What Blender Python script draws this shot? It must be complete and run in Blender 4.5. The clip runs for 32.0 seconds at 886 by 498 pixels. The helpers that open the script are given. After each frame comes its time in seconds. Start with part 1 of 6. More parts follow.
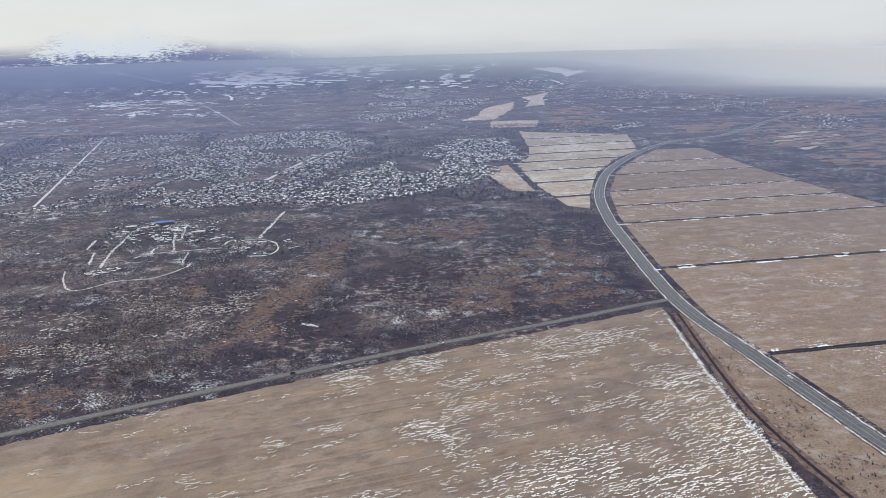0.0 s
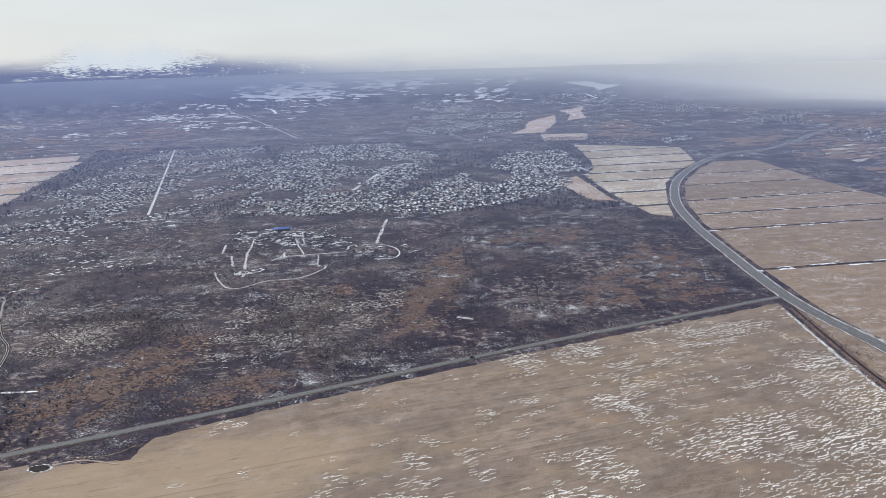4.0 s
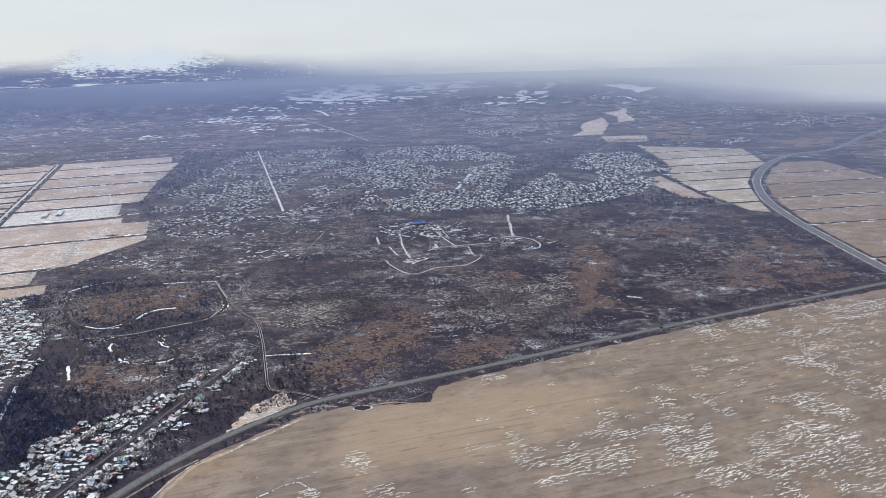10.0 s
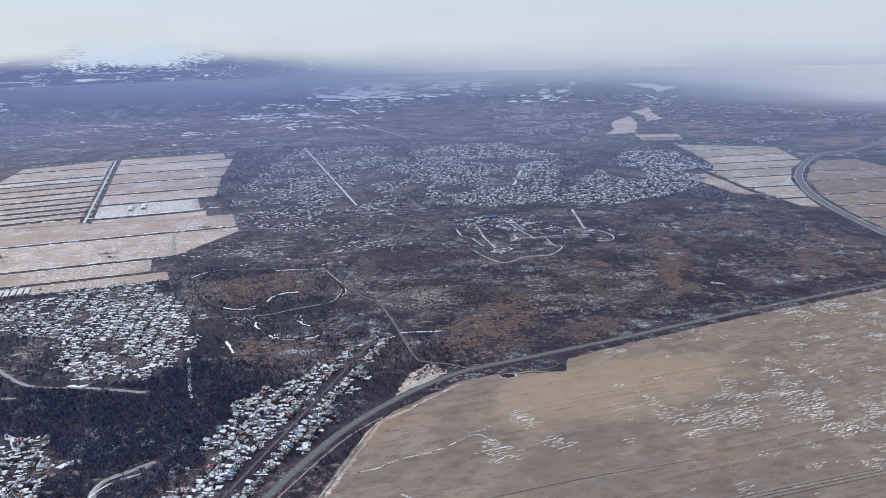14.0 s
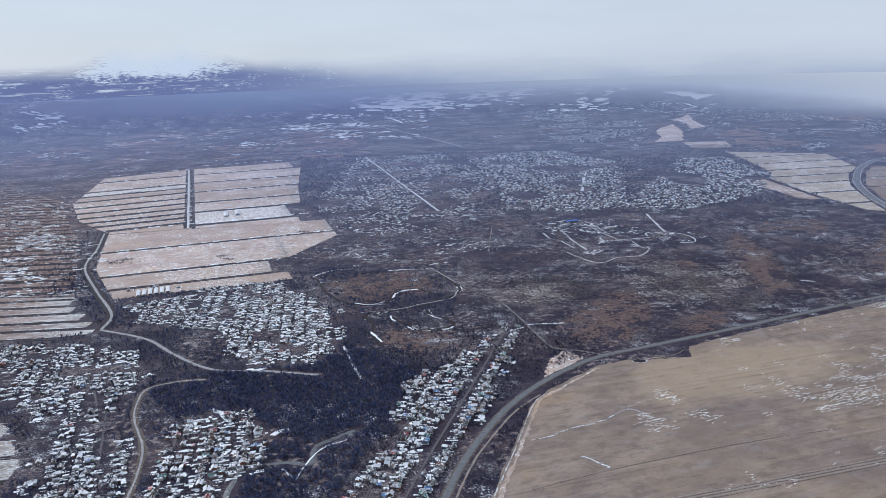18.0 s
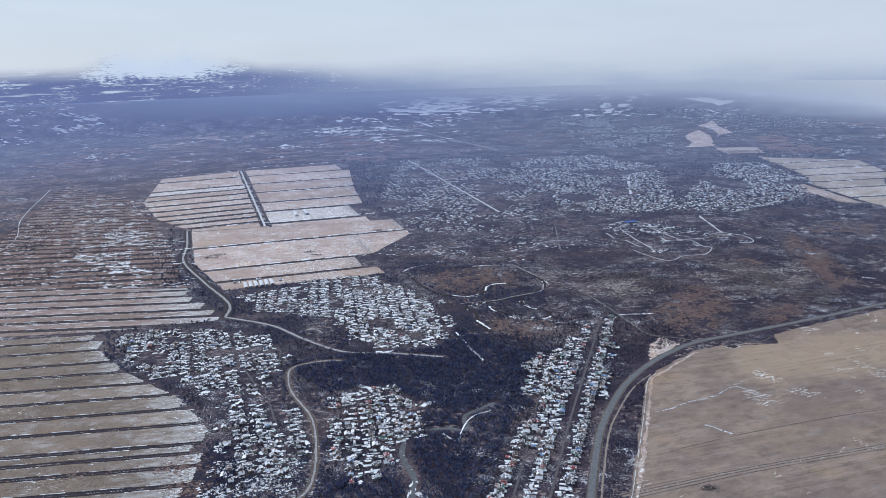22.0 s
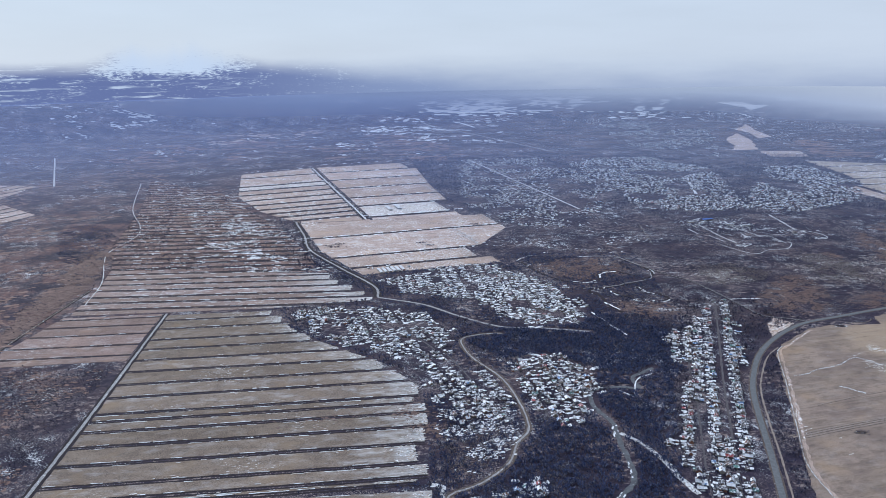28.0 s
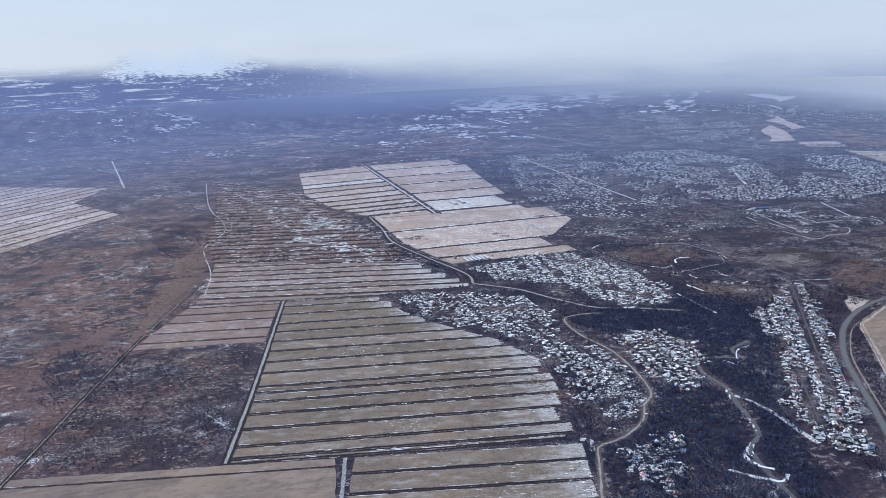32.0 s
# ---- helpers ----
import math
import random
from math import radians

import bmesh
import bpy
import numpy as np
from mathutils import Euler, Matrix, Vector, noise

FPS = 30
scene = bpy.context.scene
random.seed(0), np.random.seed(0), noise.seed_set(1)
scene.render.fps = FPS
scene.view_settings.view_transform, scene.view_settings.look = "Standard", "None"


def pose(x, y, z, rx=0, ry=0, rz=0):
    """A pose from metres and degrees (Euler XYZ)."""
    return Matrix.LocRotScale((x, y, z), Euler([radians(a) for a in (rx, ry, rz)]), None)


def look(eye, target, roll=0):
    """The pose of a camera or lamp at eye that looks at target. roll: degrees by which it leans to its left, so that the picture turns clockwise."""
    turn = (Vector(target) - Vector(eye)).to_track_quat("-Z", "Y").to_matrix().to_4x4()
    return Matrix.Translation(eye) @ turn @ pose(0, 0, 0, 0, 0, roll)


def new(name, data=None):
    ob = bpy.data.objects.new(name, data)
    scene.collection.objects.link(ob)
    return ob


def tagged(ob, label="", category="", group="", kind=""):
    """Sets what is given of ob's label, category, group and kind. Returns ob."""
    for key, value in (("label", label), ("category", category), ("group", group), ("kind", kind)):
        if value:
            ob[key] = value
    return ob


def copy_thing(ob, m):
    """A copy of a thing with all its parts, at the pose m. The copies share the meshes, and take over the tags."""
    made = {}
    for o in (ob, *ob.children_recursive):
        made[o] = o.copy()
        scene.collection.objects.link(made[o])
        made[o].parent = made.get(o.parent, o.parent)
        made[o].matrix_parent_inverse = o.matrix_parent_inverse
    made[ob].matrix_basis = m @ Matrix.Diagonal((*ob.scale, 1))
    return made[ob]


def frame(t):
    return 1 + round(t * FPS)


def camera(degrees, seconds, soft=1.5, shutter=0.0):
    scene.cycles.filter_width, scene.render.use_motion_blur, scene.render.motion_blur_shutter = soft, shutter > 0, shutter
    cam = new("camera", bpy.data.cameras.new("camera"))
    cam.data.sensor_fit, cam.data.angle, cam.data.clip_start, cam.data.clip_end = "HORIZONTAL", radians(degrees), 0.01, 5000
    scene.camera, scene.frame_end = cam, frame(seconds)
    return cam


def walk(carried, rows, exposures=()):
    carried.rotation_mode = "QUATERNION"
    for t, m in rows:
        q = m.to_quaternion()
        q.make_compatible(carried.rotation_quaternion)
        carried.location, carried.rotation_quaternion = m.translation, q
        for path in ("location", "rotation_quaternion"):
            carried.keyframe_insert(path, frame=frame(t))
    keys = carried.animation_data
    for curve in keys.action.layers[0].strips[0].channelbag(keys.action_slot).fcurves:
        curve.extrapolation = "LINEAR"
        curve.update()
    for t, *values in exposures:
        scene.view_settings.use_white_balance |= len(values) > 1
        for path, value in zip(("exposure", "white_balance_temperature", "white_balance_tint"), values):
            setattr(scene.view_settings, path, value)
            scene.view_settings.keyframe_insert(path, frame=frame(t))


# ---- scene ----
cam = camera(61.00, 32.0, 0.8)
# seconds, eye (m), turn (degrees) of an aircraft climbing away over the plain
PATH = [
    (0.0, 0.00, 0.00, 234.32, 74.390, 1.493, 0.000),
    (0.5, -15.96, -9.97, 236.22, 74.432, 1.516, 0.144),
    (1.0, -31.88, -19.96, 238.13, 74.625, 1.586, 0.233),
    (1.5, -47.77, -29.99, 240.04, 74.750, 1.615, 0.311),
    (2.0, -63.63, -40.03, 241.97, 74.939, 1.674, 0.362),
    (2.5, -79.45, -50.11, 243.90, 75.191, 1.783, 0.463),
    (3.0, -95.24, -60.21, 245.85, 75.339, 1.880, 0.495),
    (3.5, -110.99, -70.33, 247.79, 75.342, 1.754, 0.570),
    (5.5, -173.66, -111.08, 255.65, 75.012, 1.378, 0.960),
    (6.0, -189.24, -121.33, 257.63, 75.059, 1.403, 0.945),
    (6.5, -204.79, -131.60, 259.61, 75.107, 1.398, 0.902),
    (7.0, -220.31, -141.90, 261.60, 74.994, 1.364, 0.935),
    (7.5, -235.79, -152.22, 263.59, 74.939, 1.272, 0.946),
    (8.0, -251.23, -162.57, 265.58, 74.893, 1.283, 1.001),
    (8.5, -266.65, -172.94, 267.57, 74.873, 1.345, 1.052),
    (9.0, -282.03, -183.33, 269.57, 75.005, 1.423, 1.073),
    (9.5, -297.38, -193.76, 271.56, 75.193, 1.598, 1.110),
    (10.0, -312.70, -204.20, 273.56, 75.323, 1.687, 1.140),
    (10.5, -327.98, -214.67, 275.56, 75.420, 1.748, 1.149),
    (11.0, -343.24, -225.17, 277.55, 75.285, 1.523, 1.133),
    (11.5, -358.46, -235.69, 279.55, 75.013, 1.391, 1.208),
    (12.0, -373.65, -246.24, 281.54, 74.828, 1.450, 1.277),
    (12.5, -388.82, -256.82, 283.53, 75.050, 1.718, 1.274),
    (13.0, -403.95, -267.43, 285.53, 75.423, 1.971, 1.228),
    (13.5, -419.06, -278.06, 287.51, 75.484, 1.905, 1.115),
    (14.0, -434.14, -288.72, 289.50, 75.074, 1.514, 1.224),
    (14.5, -449.19, -299.41, 291.48, 74.634, 1.178, 1.389),
    (16.5, -509.15, -342.48, 299.37, 75.085, 1.787, 2.331),
    (17.0, -524.08, -353.32, 301.33, 75.559, 1.997, 2.447),
    (17.5, -538.99, -364.20, 303.29, 75.804, 2.030, 2.549),
    (18.0, -553.87, -375.12, 305.23, 75.705, 1.958, 2.519),
    (18.5, -568.74, -386.07, 307.18, 75.463, 1.825, 2.383),
    (19.0, -583.59, -397.05, 309.11, 75.304, 1.698, 2.245),
    (19.5, -598.42, -408.08, 311.04, 75.228, 1.513, 2.302),
    (20.0, -613.24, -419.14, 312.96, 75.228, 1.457, 2.534),
    (20.5, -628.04, -430.24, 314.88, 75.456, 1.815, 2.711),
    (21.0, -642.82, -441.38, 316.78, 76.028, 2.158, 2.816),
    (21.5, -657.59, -452.57, 318.68, 76.185, 2.039, 2.839),
    (22.0, -672.35, -463.79, 320.57, 75.949, 1.616, 2.852),
    (22.5, -687.10, -475.07, 322.45, 75.609, 1.356, 2.803),
    (23.0, -701.84, -486.38, 324.32, 75.396, 1.220, 2.681),
    (23.5, -716.58, -497.75, 326.18, 75.198, 1.015, 2.552),
    (24.0, -731.30, -509.16, 328.03, 74.997, 0.614, 2.545),
    (24.5, -746.03, -520.62, 329.87, 74.846, 0.315, 2.653),
    (25.0, -760.74, -532.13, 331.70, 74.705, 0.016, 2.866),
    (25.5, -775.46, -543.70, 333.52, 74.828, 0.051, 3.043),
    (27.5, -834.33, -590.52, 340.69, 75.922, 1.049, 3.321),
    (28.0, -849.06, -602.37, 342.45, 75.893, 1.017, 3.378),
    (28.5, -863.80, -614.29, 344.20, 75.687, 1.025, 3.528),
    (29.0, -878.55, -626.26, 345.94, 75.423, 1.026, 3.626),
    (29.5, -893.31, -638.31, 347.67, 75.399, 1.168, 3.723),
    (30.0, -908.08, -650.42, 349.38, 75.415, 1.445, 3.831),
    (30.5, -922.87, -662.60, 351.08, 75.483, 1.683, 3.908),
    (31.0, -937.67, -674.86, 352.77, 75.593, 1.895, 3.961),
    (31.5, -952.49, -687.19, 354.44, 75.693, 2.081, 4.006),
    (32.0, -967.34, -699.59, 356.10, 75.675, 2.121, 4.138),
]
walk(cam, [(t, pose(x, y, z, rx, ry, rz)) for t, x, y, z, rx, ry, rz in PATH], [(0.0, 0.10, 6400, 10), (6.0, 0.09, 6250, 10), (10.0, 0.09, 6150, 10), (13.0, 0.0, 5850, 10), (19.0, -0.06, 5600, 11), (24.0, -0.05, 5530, 11), (32.0, -0.02, 5420, 11)])

# ---- sky and sun: a bright, thin overcast, whitest towards the veiled sun ----
SUN_AZ, SUN_EL = radians(-38), radians(34)
SUN_DIR = Vector((math.sin(SUN_AZ) * math.cos(SUN_EL), math.cos(SUN_AZ) * math.cos(SUN_EL), math.sin(SUN_EL)))
world = bpy.data.worlds.new("overcast")
scene.world = world
world.use_nodes = True
wn, wl = world.node_tree.nodes, world.node_tree.links
wn.clear()
w_out = wn.new("ShaderNodeOutputWorld")
w_bg = wn.new("ShaderNodeBackground")
w_sky = wn.new("ShaderNodeTexSky")
w_sky.sky_type, w_sky.sun_disc = "NISHITA", False
w_sky.sun_elevation, w_sky.sun_rotation = SUN_EL, SUN_AZ
w_dim = wn.new("ShaderNodeVectorMath")
w_dim.operation = "SCALE"
w_dim.inputs["Scale"].default_value = 0.06
w_co = wn.new("ShaderNodeTexCoord")
w_dot = wn.new("ShaderNodeVectorMath")
w_dot.operation = "DOT_PRODUCT"
w_dot.inputs[1].default_value = SUN_DIR
w_ramp = wn.new("ShaderNodeValToRGB")
w_ramp.color_ramp.elements[0].position, w_ramp.color_ramp.elements[0].color = 0.30, (0.715, 0.735, 0.748, 1)
w_ramp.color_ramp.elements[1].position, w_ramp.color_ramp.elements[1].color = 0.90, (0.690, 0.730, 0.738, 1)
w_noise = wn.new("ShaderNodeTexNoise")
w_noise.inputs["Scale"].default_value, w_noise.inputs["Detail"].default_value = 5.0, 5.0
w_str = wn.new("ShaderNodeMapping")
w_str.inputs["Scale"].default_value = (1, 1, 6)
w_var = wn.new("ShaderNodeMapRange")
w_var.inputs["To Min"].default_value, w_var.inputs["To Max"].default_value = 0.93, 1.07
w_mul = wn.new("ShaderNodeVectorMath")
w_mul.operation = "SCALE"
w_mix = wn.new("ShaderNodeMix")
w_mix.data_type = "RGBA"
w_mix.inputs["Factor"].default_value = 0.88
wl.new(w_sky.outputs[0], w_dim.inputs[0])
wl.new(w_co.outputs["Generated"], w_dot.inputs[0])
wl.new(w_co.outputs["Generated"], w_str.inputs[0])
wl.new(w_str.outputs[0], w_noise.inputs["Vector"])
wl.new(w_dot.outputs["Value"], w_ramp.inputs[0])
wl.new(w_noise.outputs[0], w_var.inputs["Value"])
wl.new(w_ramp.outputs[0], w_mul.inputs[0])
wl.new(w_var.outputs[0], w_mul.inputs["Scale"])
wl.new(w_dim.outputs[0], w_mix.inputs[6])
wl.new(w_mul.outputs[0], w_mix.inputs[7])


def sky_math(op, a, b=0.0, c=0.0):
    m = wn.new("ShaderNodeMath")
    m.operation = op
    for v, socket in zip((a, b, c), m.inputs):
        if isinstance(v, bpy.types.NodeSocket):
            wl.new(v, socket)
        else:
            socket.default_value = v
    return m.outputs[0]


def sky_step(value, lo, hi):
    m = wn.new("ShaderNodeMapRange")
    m.interpolation_type = "SMOOTHSTEP"
    for v, socket in ((value, m.inputs["Value"]), (lo, m.inputs["From Min"]), (hi, m.inputs["From Max"])):
        if isinstance(v, bpy.types.NodeSocket):
            wl.new(v, socket)
        else:
            socket.default_value = v
    return m.outputs[0]


def sky_noise(x, y, z, detail, rough):
    m = wn.new("ShaderNodeCombineXYZ")
    for v, socket in zip((x, y, z), m.inputs):
        if isinstance(v, bpy.types.NodeSocket):
            wl.new(v, socket)
        else:
            socket.default_value = v
    t = wn.new("ShaderNodeTexNoise")
    t.inputs["Scale"].default_value, t.inputs["Detail"].default_value, t.inputs["Roughness"].default_value = 1.0, detail, rough
    wl.new(m.outputs[0], t.inputs["Vector"])
    return t.outputs[0]


def sky_blend(fac, a, b):
    m = wn.new("ShaderNodeMix")
    m.data_type = "RGBA"
    for v, socket in ((fac, m.inputs[0]), (a, m.inputs[6]), (b, m.inputs[7])):
        if isinstance(v, bpy.types.NodeSocket):
            wl.new(v, socket)
        else:
            socket.default_value = v if isinstance(v, float) else (*v, 1)
    return m.outputs[2]


# the land beyond the rim, too far to shift: a hazy plain under the cloud, and snowy mountains in the north-west
w_xyz = wn.new("ShaderNodeSeparateXYZ")
wl.new(w_co.outputs["Generated"], w_xyz.inputs[0])
w_az = sky_math("MULTIPLY", sky_math("ARCTAN2", w_xyz.outputs[0], w_xyz.outputs[1]), 57.296)
w_el = sky_math("MULTIPLY", sky_math("ARCSINE", w_xyz.outputs[2]), 57.296)
w_hills = sky_math("MULTIPLY", sky_step(w_az, -29.0, -25.0), sky_math("SUBTRACT", 1.0, sky_step(w_az, -21.0, -15.5)))
w_crest = sky_noise(sky_math("MULTIPLY", w_az, 0.45), 0.0, 0.0, 3.0, 0.5)
w_top = sky_math("MULTIPLY", w_hills, sky_math("SUBTRACT", sky_math("MULTIPLY", w_crest, 2.6), 0.15))
w_east = sky_step(w_az, -20.0, 12.0)
w_lo = sky_math("SUBTRACT", sky_math("SUBTRACT", w_top, sky_math("ADD", 0.8, sky_math("MULTIPLY", w_hills, 0.8))), sky_math("MULTIPLY", w_east, 3.3))
w_hi = sky_math("ADD", w_top, 0.45)
w_wisp = sky_math("MULTIPLY", sky_math("SUBTRACT", sky_noise(sky_math("MULTIPLY", w_az, 0.16), sky_math("MULTIPLY", w_el, 0.7), 4.0, 4.0, 0.55), 0.5), 1.2)
w_veil = sky_step(sky_math("ADD", w_el, sky_math("MULTIPLY", w_wisp, sky_math("ADD", 0.5, w_east))), w_lo, w_hi)
w_fleck = sky_noise(sky_math("MULTIPLY", w_az, 2.6), sky_math("MULTIPLY", w_el, 12.0), 1.0, 6.0, 0.75)
w_range = sky_noise(sky_math("MULTIPLY", w_az, 0.5), sky_math("MULTIPLY", w_el, 1.8), 7.0, 3.0, 0.5)
w_cover = sky_math("ADD", sky_math("MULTIPLY", w_hills, sky_math("MULTIPLY", sky_step(w_el, -1.3, 0.2), 0.30)), sky_math("MULTIPLY", sky_math("SUBTRACT", w_range, 0.5), 0.45))
w_streak = sky_noise(sky_math("MULTIPLY", w_az, 0.28), sky_math("MULTIPLY", w_el, 4.5), 3.0, 4.0, 0.55)
w_drift = sky_math("MULTIPLY", sky_step(w_streak, 0.56, 0.66), sky_math("MULTIPLY", sky_math("SUBTRACT", 1.0, sky_step(w_az, -24.0, -15.0)), 0.8))
w_white = sky_math("MULTIPLY", sky_step(sky_math("ADD", w_fleck, w_cover), 0.56, 0.70), sky_math("SUBTRACT", 1.0, sky_step(w_az, -12.0, 4.0)))
w_white = sky_math("MULTIPLY", sky_math("MAXIMUM", w_white, w_drift), 0.85)
# blue distance haze is painted into the land colour, paler towards the east
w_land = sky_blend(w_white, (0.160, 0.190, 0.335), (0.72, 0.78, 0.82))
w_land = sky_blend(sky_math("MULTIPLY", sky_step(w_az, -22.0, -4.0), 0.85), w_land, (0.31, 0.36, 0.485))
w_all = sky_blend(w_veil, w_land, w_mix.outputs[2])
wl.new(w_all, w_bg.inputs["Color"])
wl.new(w_bg.outputs[0], w_out.inputs["Surface"])
sun = new("sun", bpy.data.lights.new("sun", "SUN"))
sun.data.energy, sun.data.angle, sun.data.color = 3.1, radians(12), (1.0, 0.95, 0.88)
sun.matrix_world = look(SUN_DIR * 900, (0, 0, 0))

# ---- materials ----


class Nodes:
    """A small builder for node materials on world coordinates."""

    def __init__(self, name, rough=0.9):
        self.mat = bpy.data.materials.new(name)
        self.mat.use_nodes = True
        self.tree = self.mat.node_tree
        self.bsdf = self.tree.nodes["Principled BSDF"]
        self.bsdf.inputs["Roughness"].default_value = rough
        self.bsdf.inputs["Specular IOR Level"].default_value = 0.15
        self.geo = self.tree.nodes.new("ShaderNodeNewGeometry")

    def plug(self, value, socket):
        if isinstance(value, bpy.types.NodeSocket):
            self.tree.links.new(value, socket)
        else:
            socket.default_value = value

    def noise(self, scale, detail=4.0, stretch=(1, 1, 1), turn=0.0, rough=0.55):
        m = self.tree.nodes.new("ShaderNodeMapping")
        m.inputs["Scale"].default_value = [scale * s for s in stretch]
        # rotate first, then scale along the turned axes
        v = self.tree.nodes.new("ShaderNodeVectorRotate")
        v.rotation_type = "Z_AXIS"
        v.inputs["Angle"].default_value = radians(-turn)
        self.tree.links.new(self.geo.outputs["Position"], v.inputs["Vector"])
        self.tree.links.new(v.outputs[0], m.inputs["Vector"])
        n = self.tree.nodes.new("ShaderNodeTexNoise")
        n.inputs["Scale"].default_value, n.inputs["Detail"].default_value = 1.0, detail
        n.inputs["Roughness"].default_value = rough
        self.tree.links.new(m.outputs[0], n.inputs["Vector"])
        return n.outputs[0]

    def cells(self, scale):
        m = self.tree.nodes.new("ShaderNodeTexVoronoi")
        m.inputs["Scale"].default_value = scale
        self.tree.links.new(self.geo.outputs["Position"], m.inputs["Vector"])
        return m.outputs["Color"]

    def ramp(self, value, *stops):
        r = self.tree.nodes.new("ShaderNodeValToRGB")
        e = r.color_ramp.elements
        while len(e) < len(stops):
            e.new(0.5)
        for k, (p, c) in zip(e, stops):
            k.position, k.color = p, (*c, 1) if len(c) == 3 else c
        self.plug(value, r.inputs[0])
        return r.outputs[0]

    def mask(self, value, lo, hi):
        r = self.tree.nodes.new("ShaderNodeMapRange")
        r.interpolation_type = "SMOOTHSTEP"
        r.inputs["From Min"].default_value, r.inputs["From Max"].default_value = lo, hi
        self.plug(value, r.inputs["Value"])
        return r.outputs[0]

    def mix(self, fac, a, b, mode="MIX"):
        m = self.tree.nodes.new("ShaderNodeMix")
        m.data_type, m.blend_type = "RGBA", mode
        for v, s in ((fac, m.inputs[0]), (a, m.inputs[6]), (b, m.inputs[7])):
            self.plug((*v, 1) if isinstance(v, tuple) and len(v) == 3 else v, s)
        return m.outputs[2]

    def math(self, op, a, b=0.0):
        m = self.tree.nodes.new("ShaderNodeMath")
        m.operation = op
        self.plug(a, m.inputs[0]), self.plug(b, m.inputs[1])
        return m.outputs[0]

    def random(self):
        return self.tree.nodes.new("ShaderNodeObjectInfo").outputs["Random"]

    def island(self):
        return self.geo.outputs["Random Per Island"]

    def xyz(self):
        s = self.tree.nodes.new("ShaderNodeSeparateXYZ")
        self.tree.links.new(self.geo.outputs["Position"], s.inputs[0])
        return s.outputs

    def bump(self, value, strength, distance):
        b = self.tree.nodes.new("ShaderNodeBump")
        b.inputs["Strength"].default_value, b.inputs["Distance"].default_value = strength, distance
        self.plug(value, b.inputs["Height"])
        self.tree.links.new(b.outputs[0], self.bsdf.inputs["Normal"])

    def done(self, colour):
        self.plug((*colour, 1) if isinstance(colour, tuple) and len(colour) == 3 else colour, self.bsdf.inputs["Base Color"])
        return self.mat


SNOW = (0.68, 0.71, 0.76)


